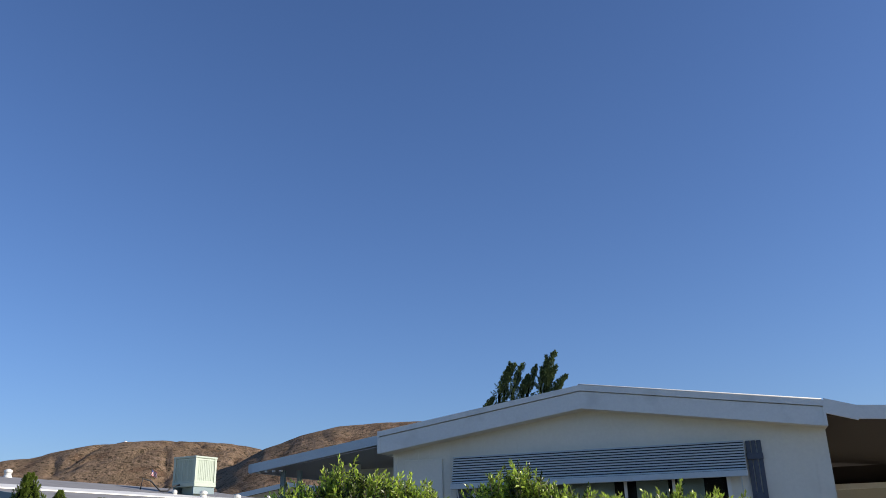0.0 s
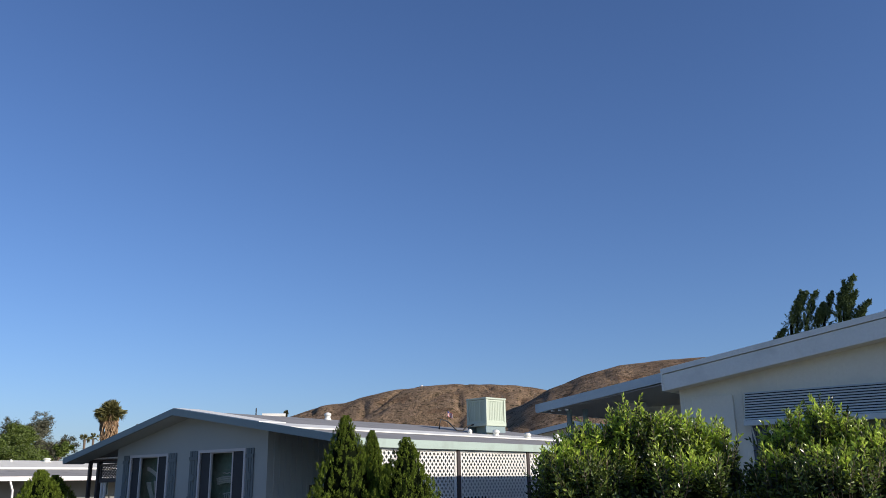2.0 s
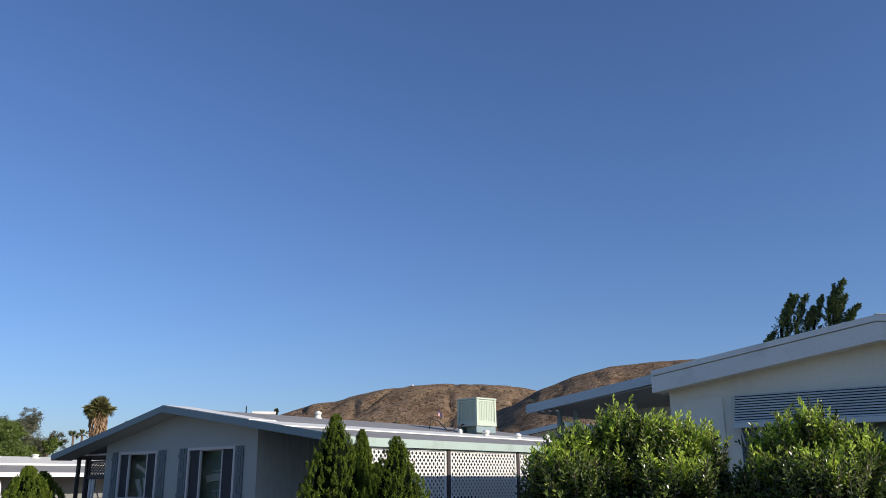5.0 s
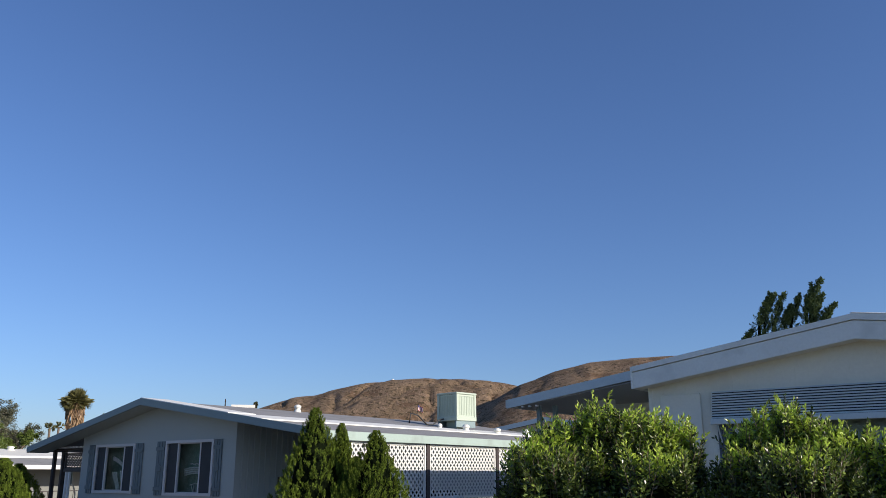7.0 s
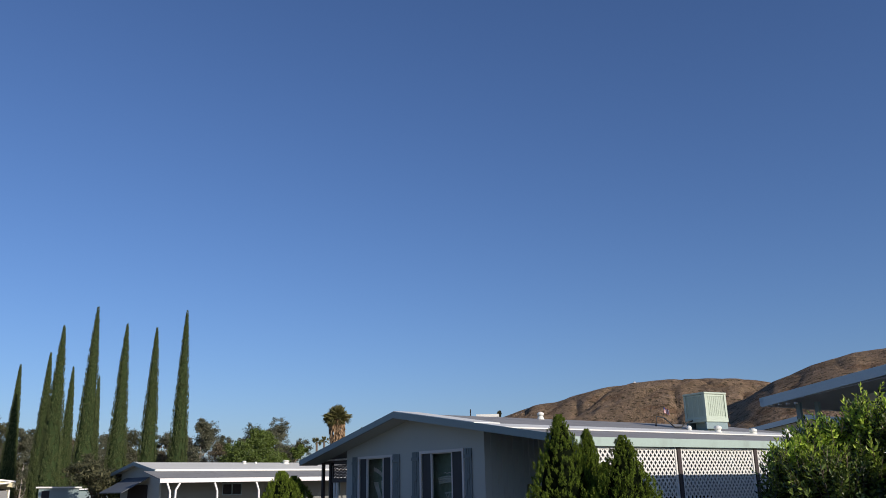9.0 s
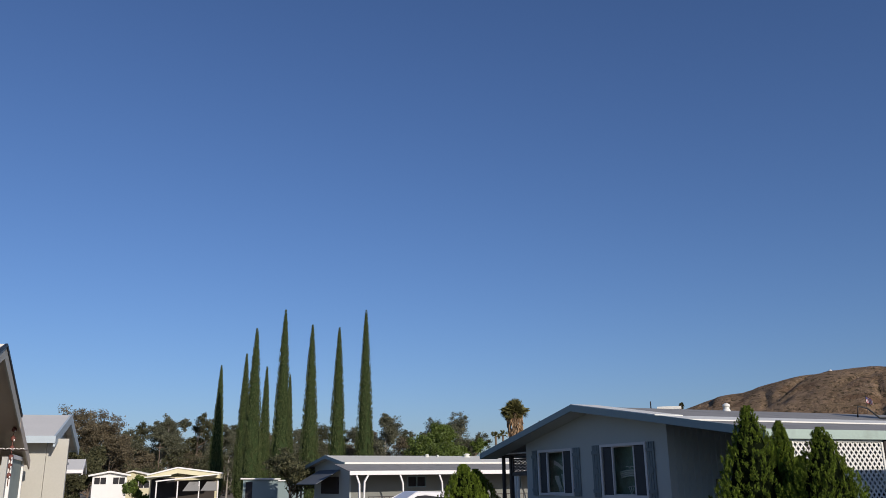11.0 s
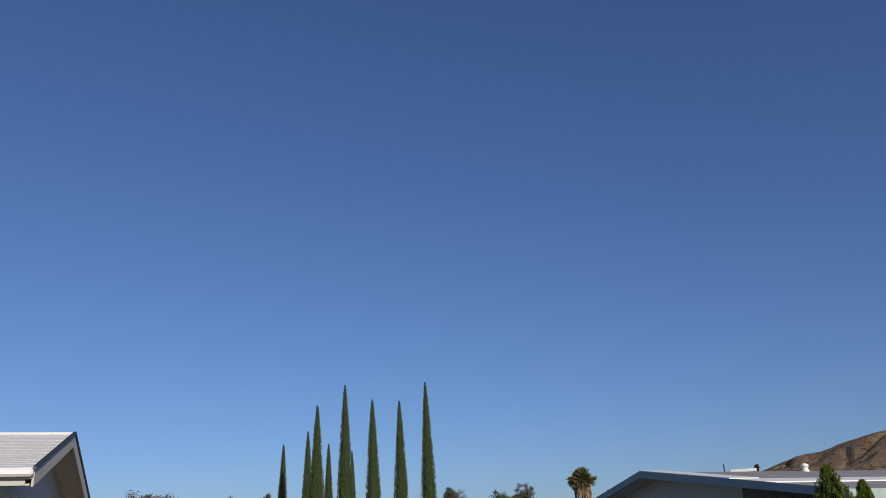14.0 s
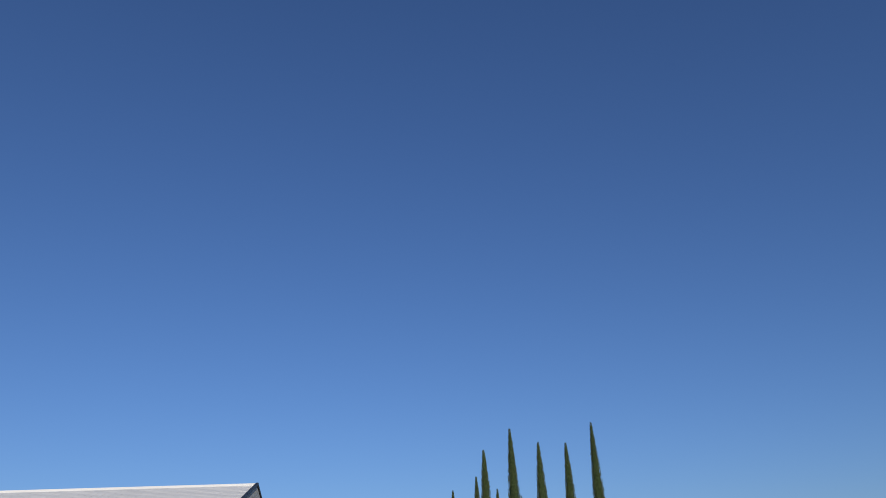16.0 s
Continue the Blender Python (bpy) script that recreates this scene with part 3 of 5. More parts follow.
for sx in (-0.4, 0.4):
    part("stand_rail", box(sx - 0.025, sx + 0.025, -0.45, 0.45, 0.02, 0.24), GREY_TRIM, cooler)
UP = 0.12                        # the cabinet stands on its duct
part("tray", soft(box(-0.47, 0.47, -0.47, 0.47, UP + 0.11, UP + 0.24), 0.012), COOLER, cooler)
part("cabinet_body", box(-0.40, 0.40, -0.40, 0.40, UP + 0.22, UP + 0.98), DARK, cooler)
part("top", soft(box(-0.48, 0.48, -0.48, 0.48, UP + 0.97, UP + 1.03), 0.014), COOLER, cooler)
for sx, sy in ((-1, -1), (1, -1), (-1, 1), (1, 1)):
    part("corner_post", box(min(sx * 0.46, sx * 0.38), max(sx * 0.46, sx * 0.38), min(sy * 0.46, sy * 0.38), max(sy * 0.46, sy * 0.38), UP + 0.22, UP + 0.98), COOLER, cooler)
for k in range(4):
    panel = new("louvre_panel")
    panel.parent = cooler
    panel.matrix_basis = pose(0, 0, 0, 0, 0, 90 * k)
    for z in (0.24, 0.91):
        part("panel_rail", box(-0.37, 0.37, -0.445, -0.42, UP + z, UP + z + 0.05), COOLER, panel)
    part("pad", box(-0.36, 0.36, -0.428, -0.415, UP + 0.29, UP + 0.91), COOLER_PAD, panel)
    for i in range(10):
        x = -0.37 + 0.079 * i
        w = 0.03 if i % 3 == 0 else 0.016
        part("rib", soft(box(x, x + w, -0.437, -0.428, UP + 0.29, UP + 0.91), 0.003), COOLER if i % 3 == 0 else COOLER_PAD, panel)


def roof_vent(m, h, r, label="white capped roof vent pipe"):
    v = thing("roof_vent", m, label, "vent", "roof vents")
    part("flashing", tube([(0, 0, -0.04), (0, 0, 0.05)], [r * 1.5, r * 1.15], 14), ROOF_WHITE, v)
    part("pipe", tube([(0, 0, 0), (0, 0, h)], [r, r], 14), ROOF_WHITE, v)
    part("cap", tube([(0, 0, h - 0.02), (0, 0, h + 0.05), (0, 0, h + 0.09)], [r * 1.25, r * 1.25, r * 0.5], 14), ROOF_WHITE, v)
    return v


for x, y, h, r in ((-0.4, 5.3, 0.13, 0.085), (3.4, 8.9, 0.13, 0.09), (3.6, 10.4, 0.10, 0.09), (3.5, 12.4, 0.12, 0.08), (2.9, 8.2, 0.07, 0.06)):
    roof_vent(CO @ pose(x, y, on_roof(x)), h, r)
roof_vent(CO @ pose(-4.9, 1.3, LZ + 0.15), 0.25, 0.05, "short dark vent pipe on the roof").children[1].data.materials[0] = BLACK_PIPE
pipe = thing("water_hose", CO @ pose(0, 0, 0), "black rubber water line running to the cooler", "hose")
part("line", tube([(1.6, 8.3, on_roof(1.6) + 0.03), (1.62, 8.35, on_roof(1.6) + 0.34), (1.72, 8.6, on_roof(1.7) + 0.30), (1.85, 8.9, on_roof(1.85) + 0.04), (1.95, 9.1, on_roof(1.95) + 0.05), (2.0, 9.3, on_roof(2.0) + 0.2), (2.1, 9.5, on_roof(2.1) + 0.27)], [0.025] * 7, 8), BLACK_PIPE, pipe)
for bit in roof_vent(CO @ pose(PX, 2.7, PZ - 0.02), 0.10, 0.014, "thin dark mast stub on the ridge").children:
    bit.data.materials[0] = BLACK_PIPE
lantern = thing("wall_lantern", CO @ pose(2.515, 2.0, 1.72), "dark metal wall lantern on the grey side wall", "wall lamp")
part("wall_plate", soft(box(0.0, 0.03, -0.05, 0.05, -0.12, 0.12), 0.006), DARK_POST, lantern)
part("arm", bar((0.02, 0, 0.10), (0.14, 0, 0.13), 0.025), DARK_POST, lantern)
part("cage", tube([(0.14, 0, -0.14), (0.14, 0, -0.10), (0.14, 0, 0.06), (0.14, 0, 0.13)], [0.04, 0.06, 0.085, 0.02], 6), DARK_POST, lantern)
part("glass_body", tube([(0.14, 0, -0.09), (0.14, 0, 0.05)], [0.064, 0.086], 6), CURTAIN, lantern)


# ---------------------------------------------------------------- the cream home
BM = pose(1.55, 13.56, 0, 0, 0, -16.5)
big = thing("mobile_home", BM, "cream mobile home with a wide metal awning and deep fascia", "house")
BX, BZ, BE = 3.60, 4.22, 3.70
BL = 16.0
BW = 0.3


def big_top(x):
    return BZ - abs(x) * (BZ - BE) / BX - 0.38


bwin = (-1.95, 2.10, 1.55, 2.95)
part("gable_wall", wall_with_holes(-3.47, 3.60, BW, BW + 0.14, 0.3, big_top, [bwin, (0, 0, 1, 1)]), CREAM_WALL, big)
part("side_wall", box(-3.47, -3.33, BW + 0.14, BL - 0.4, 0.3, big_top(-3.47)), CREAM_WALL, big)
part("side_wall", box(3.46, 3.60, BW + 0.14, BL - 0.4, 0.3, big_top(3.60)), CREAM_WALL, big)
part("rear_wall", gable_wall(-3.33, 3.46, BL - 0.54, BL - 0.4, 0.3, 0, big_top(3.33), big_top(0), big_top(3.46)), CREAM_WALL, big)
part("skirting", box(-3.42, 3.55, BW + 0.03, BL - 0.45, -0.02, 0.3), CREAM_TRIM, big)
for i in range(36):
    x = -3.40 + i * 0.2
    if x + 0.02 < bwin[0] - 0.1 or x > bwin[1] + 0.1:
        part("siding_rib", box(x, x + 0.010, BW - 0.004, BW, 0.35, big_top(x) - 0.02), CREAM_WALL, big)
    else:
        part("siding_rib", box(x, x + 0.010, BW - 0.004, BW, bwin[3] + 0.1, big_top(x) - 0.02), CREAM_WALL, big)
for s in (-1, 1):
    xa, za, xb, zb = (-BX, BE, 0, BZ) if s < 0 else (0, BZ, BX, BE)
    part("roof", slope(xa, za - 0.02, xb, zb - 0.02, 0.02, BL, 0.12), ROOF_WHITE, big)
    part("barge_board", slope(xa, za - 0.105, xb, zb - 0.105, -0.03, 0.02, 0.275), CREAM_TRIM, big, "deep grey-white metal fascia")
    part("roof_edge", slope(xa, za, xb, zb, -0.05, 0.02, 0.09), CREAM_TRIM, big)
    part("soffit_strip", slope(xa, za - 0.36, xb, zb - 0.36, 0.02, BW, 0.02), CREAM_WALL, big)
    part("eave_fascia", box(min(s * BX, s * (BX + 0.03)), max(s * BX, s * (BX + 0.03)), -0.05, BL, BE - 0.38, BE), CREAM_TRIM, big)
part("ridge_cap", slope(-0.02, BZ + 0.018, 0.20, BZ - 0.008, 0.0, BL, 0.02), ROOF_WHITE, big, "bright white ridge flashing")
part("drip_bead", tube([(-0.02, -0.04, BZ + 0.008), (0.02, -0.04, BZ + 0.008), (BX, -0.04, BE + 0.008)], [0.013] * 3, 8), ROOF_WHITE, big, "bright white rolled roof edge")
window(big, *bwin, BW, (-1.0, 0.55, 1.3), 0.06, CREAM_TRIM)
for xa, xb in ((-0.6, 0.35), (0.7, 1.2), (1.35, 1.75)):
    part("blind", box(xa, xb, BW + 0.2, BW + 0.215, 1.6, 2.95), CURTAIN, big, "pale closed blind")
part("wall_panel", soft(box(-3.24, -2.54, BW - 0.035, BW - 0.009, 1.2, 3.20), 0.006), CREAM_WALL, big, "flush cream wall panel")
# slatted metal awning
aw = new("window_awning")
aw.parent = big
AX0, AX1 = -2.33, 2.42
n = 11
for i in range(n):
    f = i / n
    y, z = BW - 0.05 - f * 0.13, 3.205 - f * 0.465
    part("slat", soft(box(AX0, AX1, y - 0.022, y - 0.014, z - 0.020, z + 0.004), 0.002), AWNING, aw)
# added black sheet that paints the shade in the gaps between slats
bk = bmesh.new()
hexa(bk, [(AX0 + 0.01, BW - 0.17, 2.72), (AX1 - 0.01, BW - 0.17, 2.72), (AX1 - 0.01, BW - 0.03, 3.20), (AX0 + 0.01, BW - 0.03, 3.20), (AX0 + 0.01, BW - 0.19, 2.725), (AX1 - 0.01, BW - 0.19, 2.725), (AX1 - 0.01, BW - 0.05, 3.21), (AX0 + 0.01, BW - 0.05, 3.21)])
part("awning_sheet", bk, BLACK_TRIM, aw, "added black sheet for the shade between the slats")
part("front_rail", soft(box(AX0, AX1, BW - 0.25, BW - 0.20, 2.665, 2.755), 0.006), AWNING, aw)
for x in np.linspace(AX0 + 0.02, AX1 - 0.05, 5):
    part("rafter", bar((x, BW - 0.01, 3.15), (x, BW - 0.15, 2.68), 0.03, 0.02), AWNING_DARK, aw)
for x in (AX0 + 0.1, AX1 - 0.1):
    part("strut", bar((x, BW, 2.3), (x, BW - 0.2, 2.68), 0.02, 0.02), AWNING, aw)
shutter(big, 2.44, 2.68, 1.5, 3.20, BW, AWNING_DARK)
shutter(big, -2.30, -2.02, 1.5, 3.10, BW, AWNING_DARK)
# patio cover on the side towards the grey home
cover = new("patio_cover")
cover.parent = big
part("cover_roof", slope(-6.55, 3.28, -BX - 0.03, 3.70, 0.62, 13, 0.05), ROOF_WHITE, cover)
part("cover_fascia", slope(-6.6, 3.33, -BX - 0.03, 3.75, 0.57, 0.62, 0.17), AWNING, cover)
part("side_fascia", box(-6.62, -6.55, 0.57, 13, 3.18, 3.33), AWNING, cover)
part("ceiling_panel", slope(-6.5, 3.19, -BX - 0.03, 3.56, 0.62, 13, 0.02), SOFFIT, cover)
# white dots painted in for light through the panel's scalloped openings
for i in range(4):
    part("scallop", tube([(-6.42 + i * 0.16, 0.60, 3.185), (-6.42 + i * 0.16, 0.68, 3.185)], [0.016, 0.016], 8), WHITE, cover)
for x, y in ((-6.1, 1.0), (-5.85, 1.2), (-5.75, 6.0)):
    part("cover_post", box(x - 0.04, x + 0.04, y - 0.04, y + 0.04, 0, 3.22), GREY_TRIM, cover)
part("inner_wall", box(-5.55, -3.55, 2.6, 2.7, 0, 3.30), CREAM_WALL, cover)
part("inner_window", box(-4.35, -3.95, 2.57, 2.6, 1.9, 2.75), DARK, cover)
part("white_column", box(-5.25, -4.95, 1.9, 2.1, 0, 3.35), CREAM_TRIM, cover)
# carport on the other side
port = new("carport")
port.parent = big
part("port_roof", slope(3.63, 3.70, 4.05, 3.57, 0.0, 14, 0.05), ROOF_WHITE, port)
part("port_roof", slope(4.05, 3.57, 8.6, 3.22, 0.0, 14, 0.05), ROOF_WHITE, port)
part("port_fascia", slope(3.63, 3.72, 4.05, 3.59, -0.05, 0.0, 0.22), CREAM_TRIM, port)
part("port_fascia", slope(4.05, 3.59, 8.6, 3.24, -0.05, 0.0, 0.20), CREAM_TRIM, port)
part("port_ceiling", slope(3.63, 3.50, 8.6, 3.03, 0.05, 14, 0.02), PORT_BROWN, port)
part("port_fascia", box(8.6, 8.65, -0.05, 14, 3.0, 3.24), CREAM_TRIM, port)
for y in (0.3, 4.5, 9.0):
    part("port_post", box(8.4, 8.5, y, y + 0.1, 0, 3.1), CREAM_TRIM, port)
# dark sheet for the deep shade between ceiling and beam
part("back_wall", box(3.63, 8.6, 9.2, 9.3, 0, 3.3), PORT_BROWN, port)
part("low_wall", box(3.63, 8.6, 9.0, 9.12, 0, 2.75), TAN_WALL, port)
part("back_beam", box(3.63, 8.6, 8.9, 9.0, 2.75, 2.88), CREAM_TRIM, port)
screen = new("breeze_block_screen")
screen.parent = port
for i in range(7):
    for j in range(11):
        x, z = 5.80 + 0.205 * i, 0.9 + 0.205 * j + 0.1
        ring = tube([(x + 0.075 * math.cos(a), 8.60, z + 0.075 * math.sin(a)) for a in np.linspace(0, 2 * math.pi, 13)], [0.026] * 13, 6, caps=False)
        for sx in (-1, 1):
            box(x + sx * 0.09 - 0.012, x + sx * 0.09 + 0.012, 8.57, 8.66, z - 0.10, z + 0.10, ring)
        part("breeze_block", ring, LATTICE, screen)
part("screen_sill", box(5.65, 7.25, 8.52, 8.70, 0.0, 0.9), TAN_WALL, screen)


# ---------------------------------------------------------------- the shingled home beside the street
LD = 15.2
LEFT_O = polar(77.68, LD)
left = thing("mobile_home", pose(LEFT_O[0], LEFT_O[1], 0, 0, 0, -20), "pale shingled home with a gabled porch on columns", "house")
LPZ, LHW, LEZ = 4.17, 3.2, 3.25
LB = -16.0
sl = (LPZ - LEZ) / LHW
part("roof_deck", slope(0, LPZ - 0.04, LHW, LEZ - 0.04, LB, -0.02, 0.12), TAN_SOFFIT, left)
part("roof_deck", slope(-LHW - 2.6, LEZ - 2.6 * sl - 0.04, 0, LPZ - 0.04, LB, -0.02, 0.12), TAN_SOFFIT, left)
# shingles of the slope that faces the street's end: single ones near the gable, the rest joined
def shingle_at(x0, x1, y0, y1, lift):
    zt = lambda x: LPZ - 0.04 - x * sl
    return [(x0, y0, zt(x0) + 0.002), (x1, y0, zt(x1) + 0.0035 + lift * 0.2), (x1, y1, zt(x1) + 0.0035 + lift * 0.2), (x0, y1, zt(x0) + 0.002), (x1, y0, zt(x1)), (x1, y1, zt(x1))]


rest_v, rest_f = [], []
step_x = (LHW + 0.02) / 22
for i in range(22):
    x0, x1 = i * step_x, (i + 1) * step_x + 0.012
    y, k = -0.02 - (0.15 if i % 2 else 0.0), 0
    while y > LB + 0.3:
        y1 = y - 0.292
        pts = shingle_at(x0, x1, y1, y, random.uniform(0, 0.004))
        fc = [(0, 1, 2, 3), (1, 4, 5, 2), (0, 4, 1), (3, 2, 5)]
        if k < 13:
            pydata("shingle", pts, fc, SHINGLE, left)
        else:
            rest_f += [tuple(j + len(rest_v) for j in q) for q in fc]
            rest_v += pts
        y, k = y - 0.30, k + 1
tagged(pydata("far_shingles", rest_v, rest_f, SHINGLE, left), kind="stuff")
part("starter_course", slope(0, LPZ - 0.0395, LHW, LEZ - 0.0395, -1.2, -0.015, 0.003), SHINGLE, left)
part("ridge_roll", slope(-0.08, LPZ - 0.02, 0.10, LPZ - 0.045, LB, -0.02, 0.02), SHINGLE, left)
part("rear_slope_cover", slope(-LHW, LEZ - 0.01, 0, LPZ - 0.01, LB, -0.02, 0.02), SHINGLE, left)
for s, x in ((1, LHW), (-1, -LHW)):
    part("drip_edge", slope(min(0, x), LPZ if x > 0 else LEZ, max(0, x), LEZ if x > 0 else LPZ, -0.02, 0.02, 0.05), BLACK_TRIM, left, "black metal drip edge")
    part("barge_board", slope(min(0, x * 0.985), (LPZ if x > 0 else LEZ) - 0.055, max(0, x * 0.985), (LEZ if x > 0 else LPZ) - 0.055, -0.03, 0.0, 0.20), TAN_WALL, left)
part("porch_barge", slope(-LHW - 2.6, LEZ - 2.6 * sl - 0.05, -LHW, LEZ - 0.05, -0.03, 0.0, 0.20), TAN_SOFFIT, left)
part("gutter", soft(box(LHW - 0.02, LHW + 0.12, LB, 0.0, LEZ - 0.14, LEZ - 0.03), 0.03), WHITE, left, "white half-round gutter")
part("eave_board", box(LHW - 0.06, LHW - 0.02, LB, -0.1, LEZ - 0.24, LEZ - 0.06), TAN_WALL, left)
# recessed gable wall and porch
part("gable_panel", gable_wall(-LHW, LHW - 0.06, -0.52, -0.42, 2.90, 0, LEZ - 0.165, LPZ - 0.165, LEZ - 0.165 + 0.06 * sl), GABLE_GREY, left)
part("inner_wall", box(-LHW, LHW - 0.5, -1.62, -1.5, 0.3, 3.0), TAN_WALL, left)
part("side_wall", box(LHW - 0.62, LHW - 0.5, LB, -1.62, 0.3, LEZ - 0.14 + 0.5 * sl), TAN_WALL, left)
part("side_wall", box(-LHW, -LHW + 0.12, LB, -1.62, 0.3, LEZ - 0.16), TAN_WALL, left)
part("rear_wall", box(-LHW, LHW - 0.5, LB, LB + 0.12, 0.3, LEZ - 0.2), TAN_WALL, left)
part("skirting", box(-LHW, LHW - 0.5, LB, -1.6, -0.02, 0.3), TAN_WALL, left)
part("eave_soffit", slope(LHW - 0.5, LEZ - 0.12, LHW - 0.04, LEZ - 0.22, LB, -0.05, 0.02), TAN_SOFFIT, left)
for x in (2.3, 1.6, 0.75, -0.2, -1.2):
    part("column", soft(box(x - 0.12, x + 0.12, -0.46, -0.20, 0.0, 2.93), 0.01), TAN_WALL, left, "broad flat cream column")
# porch enclosure with a white window
part("porch_wall", box(-LHW - 2.5, -LHW + 0.0, -0.25, -0.15, 0.3, 2.45), GABLE_GREY, left)
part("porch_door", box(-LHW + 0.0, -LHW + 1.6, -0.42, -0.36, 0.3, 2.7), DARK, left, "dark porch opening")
pw = new("porch_window")
pw.parent = left
fr = bmesh.new()
for b in ((-LHW - 2.3, -LHW - 2.22, 1.0, 2.5), (-LHW - 0.3, -LHW - 0.22, 1.0, 2.5), (-LHW - 2.22, -LHW - 0.3, 2.42, 2.5), (-LHW - 2.22, -LHW - 0.3, 1.55, 1.62), (-LHW - 2.22, -LHW - 0.3, 1.0, 1.08)):
    box(b[0], b[1], -0.15, -0.09, b[2], b[3], fr)
part("window_frame", fr, WHITE, pw)
part("blind", box(-LHW - 2.22, -LHW - 0.3, -0.148, -0.13, 1.08, 2.42), CURTAIN, pw)


# string of rusty lantern shapes and a planter on the porch
lights = thing("wind_chime", pose(*polar(76.65, 18.6), 0, 0, 76), "rust-red chime string hanging below the porch eave", "wind chime")
part("cord", tube([(0, 0, 3.0), (0, 0, 1.9)], [0.008, 0.008], 6), RUST, lights)
for i, z in enumerate((2.98, 2.80, 2.62, 2.45, 2.28, 2.10)):
    part("bell", tube([(0, 0, z + 0.05), (0, 0, z + 0.03), (0, 0, z - 0.03), (0, 0, z - 0.05)], [0.015, 0.04, 0.05, 0.012], 8), RUST, lights)
    part("clapper", tube([(0.02, -0.04, z - 0.05), (0.02, -0.04, z - 0.01)], [0.014, 0.014], 6), WHITE, lights)
strand = thing("string_lights", pose(*polar(76.6, 18.4), 0, 0, 76.6), "scalloped strand of white lights along the porch eave", "string lights")
for i in range(8):
    x = -0.24 + i * 0.058
    part("bulb", tube([(x, 0, 2.59 + 0.02 * (i % 2)), (x + 0.05, 0, 2.59 + 0.02 * ((i + 1) % 2))], [0.009, 0.009], 6), WHITE, strand)
part("cord", tube([(-0.26, 0, 2.575), (0.26, 0, 2.575)], [0.008, 0.008], 6), DARK_POST, strand)
pot = thing("hanging_planter", pose(*polar(78.72, 13.0, 2.18)), "cobalt blue planter with white star shapes hanging on the porch", "planter")
part("bowl", tube([(0, 0, 0.0), (0, 0, 0.02), (0, 0, 0.12), (0, 0, 0.15), (0, 0, 0.13)], [0.045, 0.065, 0.095, 0.105, 0.085], 18), BLUE_POT, pot)
for a, z in ((-30, 0.09), (5, 0.05), (-5, 0.11), (35, 0.08)):
    part("star", soft(box(-0.014, 0.014, -0.103, -0.09, z - 0.012, z + 0.012), 0.003), WHITE, pot).matrix_basis = pose(0, 0, 0, 0, 0, 78 + a)
part("hanger", tube([(0, 0, 0.15), (0, 0, 0.42)], [0.004, 0.004], 6), DARK_POST, pot)


# ---------------------------------------------------------------- further homes
def gabled_home(name, m, half, ridge, eave, length, wall_mat, roof_mat, trim_mat, label, overhang=0.9, group=""):
    """A gabled home whose front gable faces +y; ridge along y."""
    h = thing(name, m, label, "house", group)
    k = (ridge - eave) / half
    for s in (-1, 1):
        xa, za, xb, zb = (-half, eave, 0, ridge) if s < 0 else (0, ridge, half, eave)
        part("roof", slope(xa, za, xb, zb, -length, 0, 0.10), roof_mat, h)
        part("barge_board", slope(xa, za + 0.01, xb, zb + 0.01, 0, 0.05, 0.24), trim_mat, h)
        part("eave_fascia", box(min(s * half, s * (half + 0.04)), max(s * half, s * (half + 0.04)), -length, 0.05, eave - 0.15, eave + 0.01), trim_mat, h)
    part("gable_wall", gable_wall(-half + 0.5, half - 0.5, -overhang - 0.12, -overhang, 0.2, 0, eave - 0.11 + 0.5 * k, ridge - 0.11, eave - 0.11 + 0.5 * k), wall_mat, h)
    part("rear_wall", gable_wall(-half + 0.5, half - 0.5, -length + 0.3, -length + 0.42, 0.2, 0, eave - 0.11 + 0.5 * k, ridge - 0.11, eave - 0.11 + 0.5 * k), wall_mat, h)
    for s in (-1, 1):
        part("side_wall", box(min(s * (half - 0.5), s * (half - 0.62)), max(s * (half - 0.5), s * (half - 0.62)), -length + 0.42, -overhang - 0.12, 0.2, eave - 0.12 + 0.5 * k), wall_mat, h)
    part("skirting", box(-half + 0.55, half - 0.55, -length + 0.45, -overhang - 0.2, -0.02, 0.2), wall_mat, h)
    return h


h2 = gabled_home("mobile_home", pose(*polar(73.62, 24.0), 0, 0, -22), 3.0, 3.68, 2.98, 14, TAN_WALL, SHINGLE, BLUE_TRIM, "pale home with light blue fascia and steep gable", 0.18)
part("wing_wall", box(2.38, 2.5, -0.17, 0.28, 0, 2.95), TAN_WALL, h2, "cream wing wall beside the gable")
f2 = new("front_window")
f2.parent = h2
fr = bmesh.new()
for q in ((0.2, 0.28, 0.9, 2.42), (2.12, 2.2, 0.9, 2.42), (0.28, 2.12, 2.34, 2.42), (0.28, 2.12, 1.62, 1.69), (0.28, 2.12, 0.9, 0.98)):
    box(q[0], q[1], -0.178, -0.10, q[2], q[3], fr)
part("window_frame", fr, WHITE, f2)
part("blind", box(0.28, 2.12, -0.176, -0.15, 0.98, 2.34), CURTAIN, f2)
part("trim_band", box(-2.4, 2.38, -0.178, -0.13, 2.46, 2.52), GABLE_GREY, h2)
roofbox = thing("roof_vent_box", pose(*polar(75.2, 25.2), 0, 0, -20), "low grey roof vent box", "vent")
part("vent_body", soft(box(-0.3, 0.3, -0.25, 0.25, 2.95, 3.12), 0.02), ROOF_GREY, roofbox)
part("curb", box(-0.25, 0.25, -0.2, 0.2, 2.8, 2.95), ROOF_GREY, roofbox)
